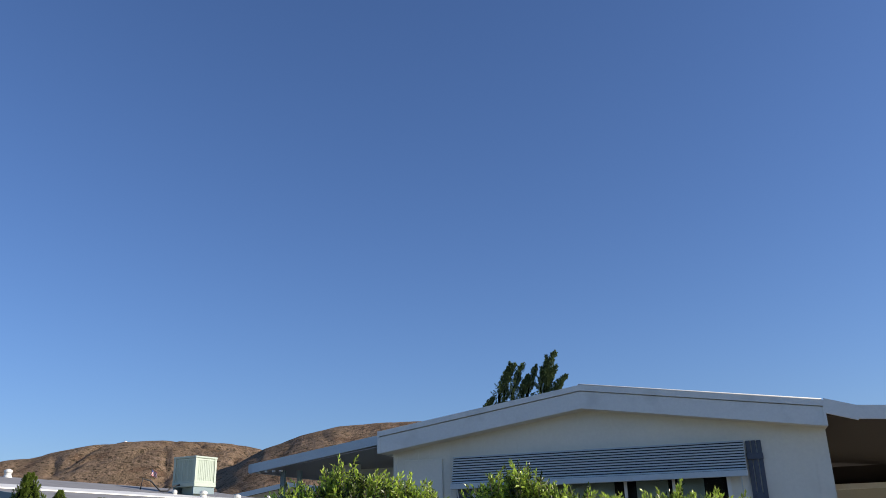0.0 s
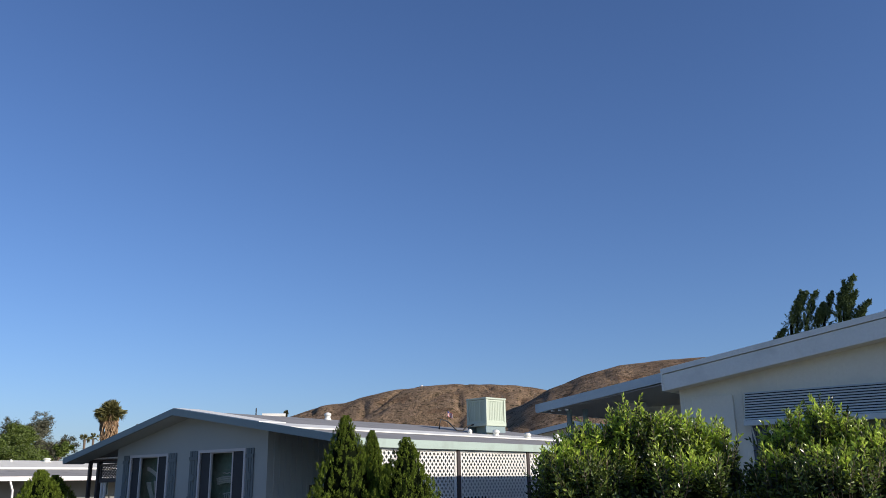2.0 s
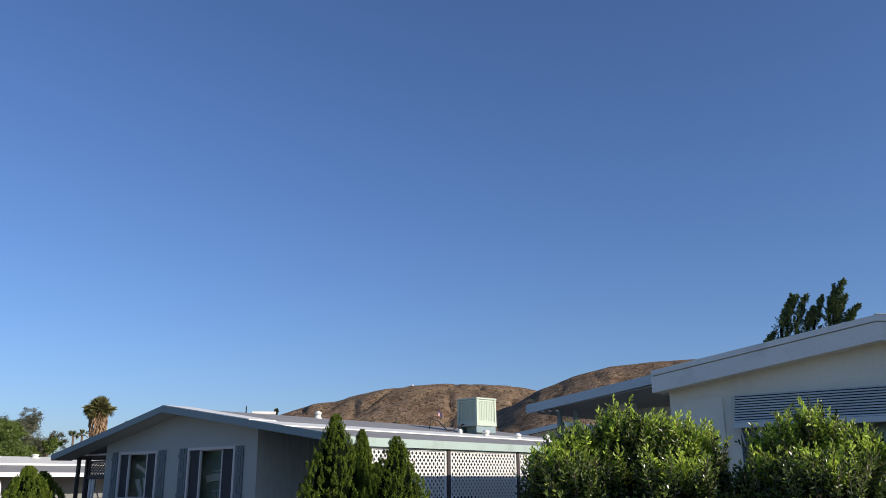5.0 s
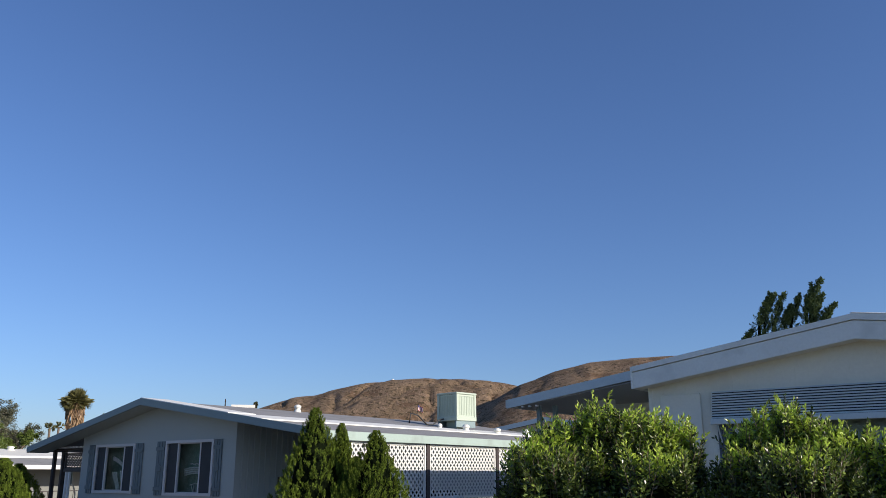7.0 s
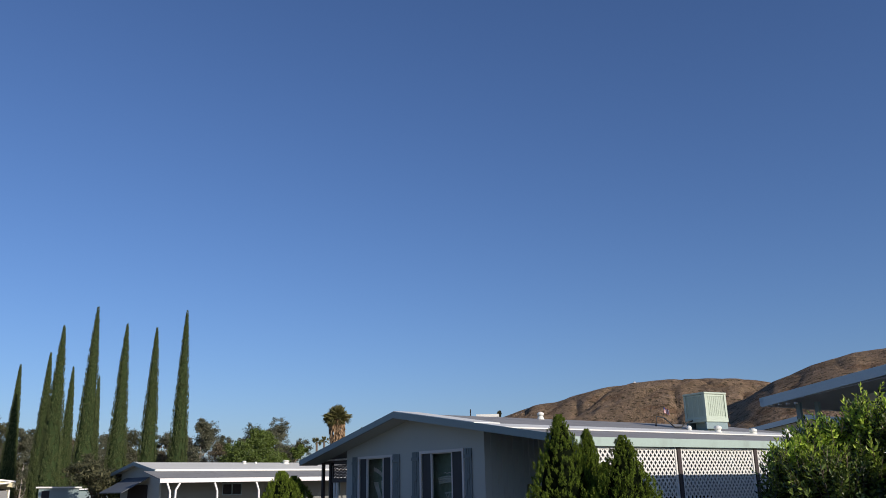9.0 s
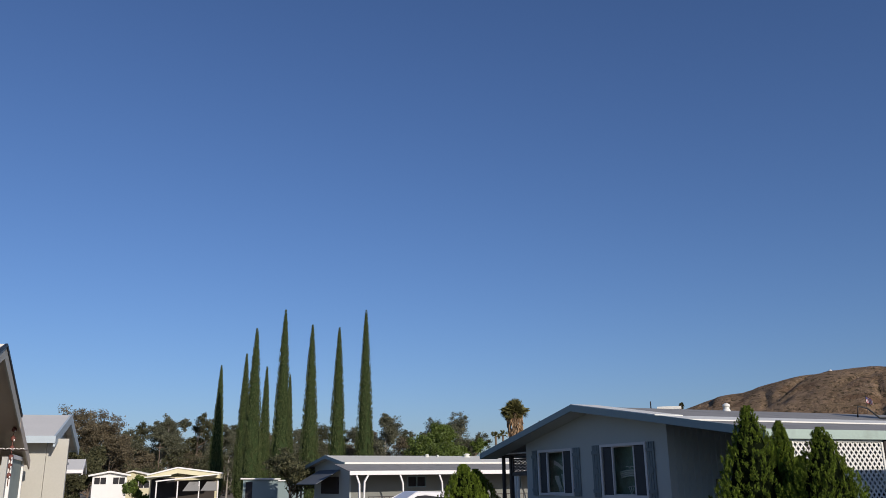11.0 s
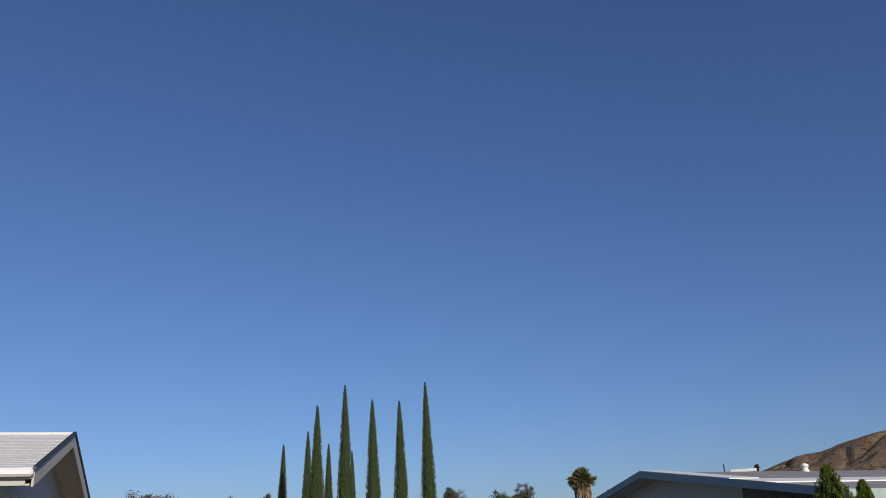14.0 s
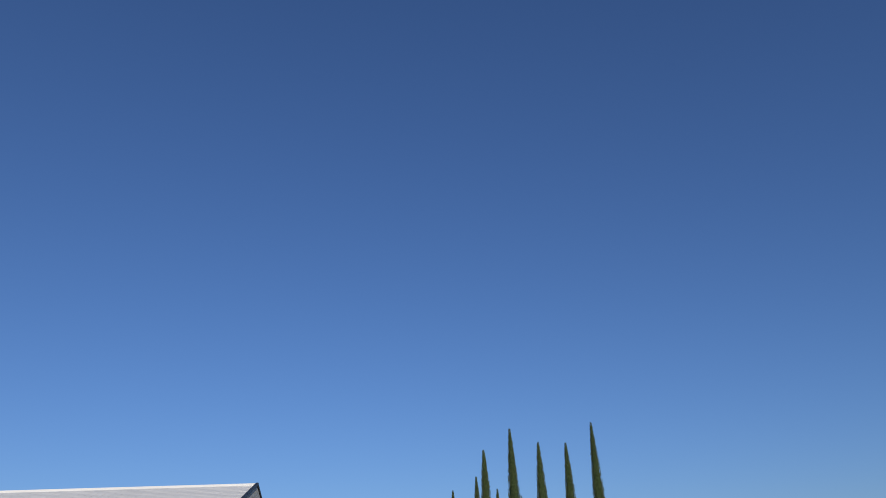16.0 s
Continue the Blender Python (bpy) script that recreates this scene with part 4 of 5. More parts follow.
gabled_home("mobile_home", pose(*polar(72.5, 46.0), 0, 0, -20), 2.0, 3.15, 2.6, 13, GREY_WALL, SHINGLE, WHITE, "white gabled home farther down the street")


def small_home(m, w, d, ridge, eave, wall_mat, roof_mat, label, windows):
    """A low home whose gable faces -y, with framed windows in it."""
    h = thing("mobile_home", m, label, "house", "homes down the street")
    top = lambda x: ridge - abs(x) * (ridge - eave) / (w / 2) - 0.1
    part("gable_wall", wall_with_holes(-w / 2 + 0.4, w / 2 - 0.4, 0.4, 0.52, 0, top, [(a, b, z0, z1) for a, b, z0, z1 in windows] + [(0, 0, 1, 1)]), wall_mat, h)
    for s in (-1, 1):
        xa, za, xb, zb = (-w / 2, eave, 0, ridge) if s < 0 else (0, ridge, w / 2, eave)
        part("roof", slope(xa, za, xb, zb, 0.0, d, 0.10), roof_mat, h)
        part("barge_board", slope(xa, za + 0.01, xb, zb + 0.01, -0.05, 0.0, 0.18), WHITE, h)
        part("side_wall", box(min(s * (w / 2 - 0.4), s * (w / 2 - 0.52)), max(s * (w / 2 - 0.4), s * (w / 2 - 0.52)), 0.52, d - 0.2, 0, top(w / 2 - 0.4)), wall_mat, h)
    part("rear_wall", gable_wall(-w / 2 + 0.4, w / 2 - 0.4, d - 0.2, d - 0.1, 0, 0, top(w / 2 - 0.4), top(0), top(w / 2 - 0.4)), wall_mat, h)
    for a, b, z0, z1 in windows:
        wdw = new("window")
        wdw.parent = h
        fr = bmesh.new()
        for q in ((a - 0.06, a, z0 - 0.06, z1 + 0.06), (b, b + 0.06, z0 - 0.06, z1 + 0.06), (a, b, z0 - 0.06, z0), (a, b, z1, z1 + 0.06), ((a + b) / 2 - 0.03, (a + b) / 2 + 0.03, z0, z1)):
            box(q[0], q[1], 0.36, 0.48, q[2], q[3], fr)
        part("window_frame", fr, WHITE, wdw)
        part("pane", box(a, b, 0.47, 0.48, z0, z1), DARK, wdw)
    return h


small_home(pose(*polar(70.95, 96), 0, 0, 70), 4.2, 12, 3.30, 2.9, WHITE, ROOF_WHITE, "small white home with two dark front windows", [(-1.5, -0.35, 1.95, 2.62), (0.35, 1.5, 1.95, 2.62)])
small_home(pose(*polar(69.6, 125), 0, 0, 60), 5.0, 12, 3.75, 3.2, YELLOW_ROOF, ROOF_WHITE, "pale yellow home with a low white roof", [(-2.4, -1.0, 1.4, 2.3), (0.8, 2.2, 1.4, 2.3)])
# long pale yellow roof with carport and peaked awnings
yel = thing("mobile_home", pose(*polar(66.7, 80), 0, 0, 66), "long pale yellow home with a white-edged carport", "house")
part("wall", box(-2.6, 3.4, 1.5, 9, 0, 2.5), YELLOW_ROOF, yel)
for xa, za, xb, zb in ((-2.9, 2.72, -0.3, 3.36), (-0.3, 3.36, 3.75, 2.82)):
    part("roof", slope(xa, za, xb, zb, 0.8, 10, 0.12), YELLOW_ROOF, yel, "pale yellow low roof")
    part("gable_board", slope(xa, za - 0.13, xb, zb - 0.13, 0.85, 0.95, 0.4), YELLOW_ROOF, yel)
    part("roof_edge", slope(xa, za + 0.02, xb, zb + 0.02, 0.7, 0.8, 0.12), WHITE, yel)
part("carport_roof", slope(-2.0, 2.16, 3.3, 2.72, -2.6, 0.7, 0.08), ROOF_WHITE, yel)
part("carport_edge", slope(-2.0, 2.17, 3.3, 2.73, -2.68, -2.6, 0.10), WHITE, yel)
part("upper_awning", slope(-3.0, 2.50, -0.8, 2.66, -1.2, 0.7, 0.07), ROOF_WHITE, yel)
for x in (-1.95, -0.2, 1.6, 3.2):
    part("carport_post", box(x, x + 0.1, -2.55, -2.45, 0, 2.1), WHITE, yel)
part("shaded_opening", box(-2.5, -0.5, 1.38, 1.5, 0, 2.45), DARK, yel)
# flat dark sheet painted in for the shade under the carport
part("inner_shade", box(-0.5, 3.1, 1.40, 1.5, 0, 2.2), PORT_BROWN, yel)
for x in (0.3, 1.8):
    pk = bmesh.new()
    a = [pk.verts.new(p) for p in ((x, -2.9, 1.3), (x + 1.35, -2.9, 1.3), (x + 1.35, -2.2, 2.05), (x + 0.5, -2.2, 2.05))]
    b = [pk.verts.new(p) for p in ((x, -2.86, 1.26), (x + 1.35, -2.86, 1.26), (x + 1.35, -2.16, 2.01), (x + 0.5, -2.16, 2.01))]
    pk.faces.new(a)
    pk.faces.new(b[::-1])
    for i in range(4):
        pk.faces.new((a[(i + 1) % 4], a[i], b[i], b[(i + 1) % 4]))
    part("peaked_awning", pk, ROOF_GREY, yel, "grey peaked awning")
# grey sheds among the cypresses
for yaw, d, w, z in ((61.6, 66, 2.6, 2.25), (60.0, 70, 3.0, 2.1)):
    s = thing("shed", pose(*polar(yaw, d), 0, 0, yaw), "low grey shed with a white roof edge", "shed", "sheds")
    part("wall", box(-w / 2, w / 2, 0.1, 3, 0, z - 0.1), GREY_TRIM, s)
    part("roof", slope(-w / 2 - 0.2, z, w / 2 + 0.2, z - 0.05, -0.1, 3.2, 0.1), WHITE, s)
    part("door", box(-w / 2 + 0.2, -w / 2 + 0.7, 0.06, 0.1, 0, z - 0.3), DARK, s)


# ---------------------------------------------------------------- long white home across the next street
def far_home():
    o = polar(57.4, 58.0)
    h = thing("mobile_home", pose(o[0], o[1], 0, 0, 0, 80), "long white mobile home with a roofed side porch", "house")
    L = 19.0
    rz_, ez = 3.62, 3.05
    hw = 3.3
    # local: x along the ridge to the right, y away from the street
    def strip(y0, z0, y1, z1, x0, x1, th, mat, name, label=""):
        b = bmesh.new()
        hexa(b, [(x0, y0, z0 - th), (x1, y0, z0 - th), (x1, y1, z1 - th), (x0, y1, z1 - th), (x0, y0, z0), (x1, y0, z0), (x1, y1, z1), (x0, y1, z1)])
        return part(name, b, mat, h, label)
    strip(-hw, ez, 0, rz_, 0, L, 0.1, FAR_ROOF, "roof", "cream low-sloped roof")
    strip(0, rz_, hw, ez, 0, L, 0.1, FAR_ROOF, "roof")
    strip(-hw - 0.02, ez + 0.05, -hw + 0.35, ez + 0.1, 0, L, 0.12, ROOF_WHITE, "eave_coating", "white coated eave edge")
    strip(-hw - 2.4, ez - 0.55, -hw, ez - 0.06, -0.75, L, 0.05, ROOF_GREY, "porch_roof", "grey ribbed porch roof")
    part("porch_fascia", box(-0.75, L, -hw - 2.46, -hw - 2.4, ez - 0.78, ez - 0.53), WHITE, h)
    part("wall", wall_with_holes(0.6, L - 0.4, -hw + 0.3, -hw + 0.42, 0.2, lambda x: ez - 0.1, [(4.75, 6.2, 1.45, 2.2), (13.2, 14.2, 1.3, 2.2)]), PORCH_WALL, h)
    for a, b, z0, z1 in ((4.75, 6.2, 1.45, 2.2), (13.2, 14.2, 1.3, 2.2)):
        w = new("window")
        w.parent = h
        fr = bmesh.new()
        for q in ((a, a + 0.06, z0, z1), (b - 0.06, b, z0, z1), (a + 0.06, b - 0.06, z0, z0 + 0.06), (a + 0.06, b - 0.06, z1 - 0.06, z1), ((a + b) / 2 - 0.03, (a + b) / 2 + 0.03, z0 + 0.06, z1 - 0.06)):
            box(q[0], q[1], -hw + 0.28, -hw + 0.40, q[2], q[3], fr)
        part("window_frame", fr, GREY_TRIM, w)
        part("pane", box(a + 0.06, b - 0.06, -hw + 0.39, -hw + 0.40, z0 + 0.06, z1 - 0.06), DARK, w)
    part("end_wall", box(L - 0.4, L - 0.3, -hw + 0.42, hw - 0.4, 0.2, ez - 0.1), PORCH_WALL, h)
    g = bmesh.new()
    line = [(-hw + 0.3, 0.2), (hw - 0.3, 0.2), (hw - 0.3, ez - 0.05), (0, rz_ - 0.12), (-hw + 0.3, ez - 0.05)]
    a = [g.verts.new((0.48, y, z)) for y, z in line]
    b = [g.verts.new((0.6, y, z)) for y, z in line]
    g.faces.new(a[::-1])
    g.faces.new(b)
    for i in range(5):
        g.faces.new((a[i], a[(i + 1) % 5], b[(i + 1) % 5], b[i]))
    part("gable_wall", g, GREY_WALL, h)
    for s in (-1, 1):
        e = bmesh.new()
        y0 = s * (hw + (2.4 if s > 0 else 0))
        z0 = ez - (0.42 if s > 0 else 0)
        hexa(e, [(-0.05, y0, z0 - 0.2), (0, y0, z0 - 0.2), (0, 0, rz_ - 0.2), (-0.05, 0, rz_ - 0.2), (-0.05, y0, z0 + 0.02), (0, y0, z0 + 0.02), (0, 0, rz_ + 0.02), (-0.05, 0, rz_ + 0.02)])
        part("barge_board", e, GREY_TRIM, h)
    strip(hw, ez, hw + 2.4, ez - 0.42, 0, 8, 0.06, ROOF_GREY, "side_cover")
    for y in (hw + 1.4, hw + 2.2):
        part("cover_post", box(0.1, 0.2, y, y + 0.1, 0, ez - 0.35), DARK_POST, h)
    # canvas awning over the end window
    c = bmesh.new()
    hexa(c, [(-1.3, -1.6, 1.72), (-1.3, 2.0, 1.72), (0.4, 2.0, 2.62), (0.4, -1.6, 2.62), (-1.3, -1.6, 1.77), (-1.3, 2.0, 1.77), (0.4, 2.0, 2.67), (0.4, -1.6, 2.67)])
    part("canvas_awning", c, CANVAS, h, "dark slate canvas awning")
    part("end_window", box(0.44, 0.48, -1.3, 1.7, 1.1, 2.2), DARK, h)
    for i, x in enumerate((0.2, 3.25, 6.15, 9.05, 11.95, 14.85, 17.75)):
        br = bmesh.new()
        y = -hw - 2.35
        bar((x - 0.45, y, ez - 0.8), (x - 0.25, y, ez - 1.3), 0.1, 0.1, br)
        bar((x - 0.25, y, ez - 1.3), (x - 0.2, y, 0), 0.1, 0.1, br)
        part("bracket_post", br, WHITE, h, "white bent porch post")
        if i == 0:
            b2 = bar((x + 0.35, y, ez - 0.8), (x + 0.1, y, ez - 1.2), 0.1, 0.1)
            bar((x + 0.1, y, ez - 1.2), (x + 0.05, y, 0), 0.1, 0.1, b2)
            part("bracket_post", b2, WHITE, h)
    base = pose(o[0], o[1], 0, 0, 0, 80)
    for x, hh, r in ((7.7, 0.10, 0.11), (11.1, 0.16, 0.19), (8.6, 0.04, 0.07)):
        roof_vent(base @ pose(x, -0.5, rz_ - 0.09), hh, r)
    part("yard_rail", box(0, 14, -hw - 3.6, -hw - 3.55, 0.95, 1.0), DARK_POST, h)
    for i in range(40):
        part("rail_bar", box(i * 0.35, i * 0.35 + 0.03, -hw - 3.59, -hw - 3.56, 0, 0.95), DARK_POST, h)
    return h


far_home()


# parked pale car in front of the long home
def car(m, label, paint):
    c = thing("parked_car", m, label, "car")
    side = [(-2.1, 0.35), (2.15, 0.35), (2.2, 0.7), (2.05, 0.9), (1.1, 0.98), (0.45, 1.42), (-0.95, 1.46), (-1.75, 1.02), (-2.1, 0.95), (-2.2, 0.6)]
    b = bmesh.new()
    l = [b.verts.new((x, -0.85 + (0.12 if z > 1.1 else 0), z)) for x, z in side]
    r = [b.verts.new((x, 0.85 - (0.12 if z > 1.1 else 0), z)) for x, z in side]
    b.faces.new(l)
    b.faces.new(r[::-1])
    for i in range(len(side)):
        j = (i + 1) % len(side)
        b.faces.new((l[j], l[i], r[i], r[j]))
    part("body", soft(b, 0.05), paint, c)
    for s in (-1, 1):
        g = bmesh.new()
        ring = [(-1.4, 1.06), (0.72, 1.06), (0.36, 1.30), (-0.86, 1.32)]
        p = [g.verts.new((x, s * (0.86 if z < 1.1 else 0.745), z)) for x, z in ring]
        q = [g.verts.new((x, s * (0.84 if z < 1.1 else 0.725), z)) for x, z in ring]
        g.faces.new(p)
        g.faces.new(q[::-1])
        for i in range(4):
            g.faces.new((p[(i + 1) % 4], p[i], q[i], q[(i + 1) % 4]))
        part("side_glass", g, DARK, c)
    for x in (-1.35, 1.35):
        for s in (-1, 1):
            w = new("wheel")
            w.parent = c
            part("tyre", tube([(x, s * 0.66, 0.33), (x, s * 0.88, 0.33)], [0.33, 0.33], 18), TYRE, w)
            part("rim", tube([(x, s * 0.86, 0.33), (x, s * 0.89, 0.33)], [0.2, 0.18], 14), AWNING, w)
    return c


car(pose(*polar(50.3, 37), 0, 0, 75), "white parked car beside the long home's porch", CAR_WHITE)
car(CO @ pose(4.3, 5.6, 0.06, 0, 0, 90), "dark parked car under the lattice carport", CAR_DARK)

# roof parts seen between the grey and the cream homes
back = thing("mobile_home", pose(*polar(13.6, 40), 0, 0, -16), "home with grey awning roofs behind the lattice home", "house")
part("roof", slope(-3.6, 3.95, 0.0, 4.50, 0, 10, 0.12), ROOF_GREY, back)
part("roof", slope(0, 4.50, 3.6, 3.95, 0, 10, 0.12), ROOF_GREY, back)
part("barge_board", slope(-3.6, 3.97, 0.0, 4.52, -0.06, 0, 0.22), AWNING, back)
part("barge_board", slope(0, 4.52, 3.6, 3.97, -0.06, 0, 0.22), AWNING, back)
part("wall", gable_wall(-3.0, 3.0, 0.5, 9.5, 0, 0, 3.9, 4.35, 3.9), CREAM_WALL, back)
far_roof = thing("mobile_home", pose(*polar(34.0, 62), 0, 0, 34), "distant home with a white flat roof", "house")
part("roof", box(-0.95, 0.75, 0, 6, 6.62, 6.82), ROOF_WHITE, far_roof)
part("wall", box(-0.85, 0.65, 0.2, 5.8, 0, 6.62), CREAM_WALL, far_roof)

# flag on a slanted staff
fl = thing("flag", pose(*polar(22.25, 48), 0, 0, 20), "striped red and white flag with a blue corner on a pole", "flag")
FZ = 1.9 + 48 * math.tan(radians(4.62))
part("pole", tube([(0, 0, 0), (0, 0, FZ + 0.05)], [0.02, 0.012], 8), DARK_POST, fl)


def cloth(name, x0, x1, z0, z1, mat, front=0.0):
    """A strip of the hanging, folded cloth."""
    k = 10
    vs = []
    for i in range(k + 1):
        x = x0 + (x1 - x0) * i / k
        for z in (z0, z1):
            vs.append((x, 0.04 * math.sin(x * 16 + z) - front, FZ + z - 0.55 * x))
    o = pydata(name, vs, [(2 * i, 2 * i + 2, 2 * i + 3, 2 * i + 1) for i in range(k)], mat, fl)
    o.modifiers.new("thick", "SOLIDIFY").thickness = 0.008


for k in range(9):
    cloth("stripe", 0.02, 0.30, -0.034 * (k + 1), -0.034 * k, FLAG_RED if k % 2 == 0 else FLAG_WHITE)
cloth("canton", 0.02, 0.10, -0.11, 0.003, FLAG_BLUE, 0.012)

# utility pole with wires
pole = thing("utility_pole", pose(*polar(68.1, 130), 0, 0, 60), "weathered wooden utility pole with a short crossarm", "utility pole")
part("shaft", tube([(0, 0, 0), (0, 0, 7.6)], [0.085, 0.06], 10), BARK, pole)
part("crossarm", box(-0.5, 0.5, -0.04, 0.04, 7.05, 7.13), BARK, pole)
for i, z in enumerate((6.9, 5.6, 4.2)):
    w = bmesh.new()
    pts = [(-60 + 6 * k, 0, z + 0.004 * (k - 10) ** 2) for k in range(21)]
    part("wire", tube(pts, [0.012] * 21, 5, w), BLACK_PIPE, pole)


# unseen homes added on the camera's own side of the street, behind and beside it, to fill reflections and block low
# light
for x, y, lab in ((2.5, -6.5, "unseen pale shingled home added behind the street's near kerb"), (17.0, -10.5, "unseen pale shingled home added beside the street's near kerb"), (-9.5, -22.0, "unseen pale home added in the row behind the near kerb")):
    gabled_home("mobile_home", pose(x, y, 0, 0, 0, -16), 3.4, 4.1, 3.1, 15, GREY_WALL, SHINGLE, WHITE, lab, group="homes on the near side")


# ---------------------------------------------------------------- planting
def cone_tree(name, m, h, radius, count, leaf, size, label, category, group, seed, swell=0.35, lumps=0.12, lean=0.0, taper=0.62, even=0.84, core=0.72, k=30, inner=None):
    """A dense columnar conifer: trunk, and a crown of tufts of k upright sprays each over a spindle."""
    rng = np.random.default_rng(seed)
    t = thing(name, m, label, category, group)
    part("trunk", tube([(0, 0, 0), (0, 0, h * 0.5), (0, 0, h * 0.9)], [radius * 0.2, radius * 0.12, 0.01], 8), BARK, t)

    def prof(f):
        return radius * np.clip((f + 0.06) / swell, 0, 1) ** 0.5 * np.clip((1 - f) / (1 - swell), 0, 1) ** taper
    tufts = count // k
    f = np.sort(rng.random(tufts) ** 0.85) * 0.985
    a = rng.random(tufts) * 2 * math.pi
    bump = 1 + lumps * np.sin(a * 5 + f * 7 + seed) + lumps * np.sin(a * 11 - f * 23 + seed)
    r = prof(f) * bump * rng.uniform(even, 1.0, tufts)
    root = np.stack([np.cos(a) * r, np.sin(a) * r, f * h], 1)
    root[:, 0] += lean * (f ** 2) * h
    local = 0.35 + 0.65 * prof(f) / radius
    axis = np.stack([np.cos(a) * 0.16, np.sin(a) * 0.16, np.ones(tufts)], 1) + rng.normal(size=(tufts, 3)) * 0.07
    reach = size * 2.2 * local * rng.uniform(0.7, 1.3, tufts)
    q = rng.random((tufts, k))
    c = root[:, None] + axis[:, None] * (q * reach[:, None])[..., None] + rng.normal(size=(tufts, k, 3)) * (size * 0.33 * local[:, None] * (1.05 - q))[..., None]
    out = axis[:, None] * 1.2 + rng.normal(size=(tufts, k, 3)) * 0.5
    n = tufts * k
    loc = np.repeat(local, k)
    v, fc = sprays(c.reshape(-1, 3), out.reshape(-1, 3), size * loc * rng.uniform(0.8, 1.5, n), size * 0.26 * loc * rng.uniform(0.7, 1.2, n), rng)
    v[:, 2] = np.minimum(v[:, 2], h)
    pydata("crown", v, fc, leaf, t)
    # added solid core in a shade tone, seen through gaps in the sprays
    fs = np.linspace(0.02, 0.97, 24)
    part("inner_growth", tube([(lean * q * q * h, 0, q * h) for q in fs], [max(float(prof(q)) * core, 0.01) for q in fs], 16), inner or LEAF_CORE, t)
    return t


CY = [  # yaw, distance, height, radius
    (64.54, 92, 7.60, 0.68), (62.91, 84, 8.42, 0.68), (62.30, 76, 10.17, 0.82), (61.51, 96, 7.58, 0.68), (60.40, 78, 11.53, 0.85),
    (59.93, 98, 7.06, 0.62), (58.51, 80, 10.51, 0.84), (56.63, 82, 10.34, 0.82), (54.77, 80, 11.58, 0.82)]
for i, (yaw, d, up, r) in enumerate(CY):
    h = 1.95 + d * math.tan(radians(up + 0.08))
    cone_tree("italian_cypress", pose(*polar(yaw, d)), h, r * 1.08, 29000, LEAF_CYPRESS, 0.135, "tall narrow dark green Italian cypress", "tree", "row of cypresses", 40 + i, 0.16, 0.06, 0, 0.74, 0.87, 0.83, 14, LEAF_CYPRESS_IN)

JU = [(29.25, 13.6, 2.95, 0.86), (27.45, 14.0, 2.73, 0.52), (25.10, 13.2, 2.57, 0.86), (26.4, 14.6, 2.2, 0.6)]
for i, (yaw, d, h, r) in enumerate(JU):
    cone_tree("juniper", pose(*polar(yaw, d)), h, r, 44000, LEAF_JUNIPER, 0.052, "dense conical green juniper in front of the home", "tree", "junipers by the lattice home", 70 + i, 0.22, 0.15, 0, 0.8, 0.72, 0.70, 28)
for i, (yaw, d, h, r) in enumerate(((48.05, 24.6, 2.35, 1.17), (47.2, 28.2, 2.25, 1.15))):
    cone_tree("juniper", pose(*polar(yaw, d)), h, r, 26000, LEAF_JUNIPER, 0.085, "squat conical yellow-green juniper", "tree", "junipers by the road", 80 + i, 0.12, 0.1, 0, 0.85)


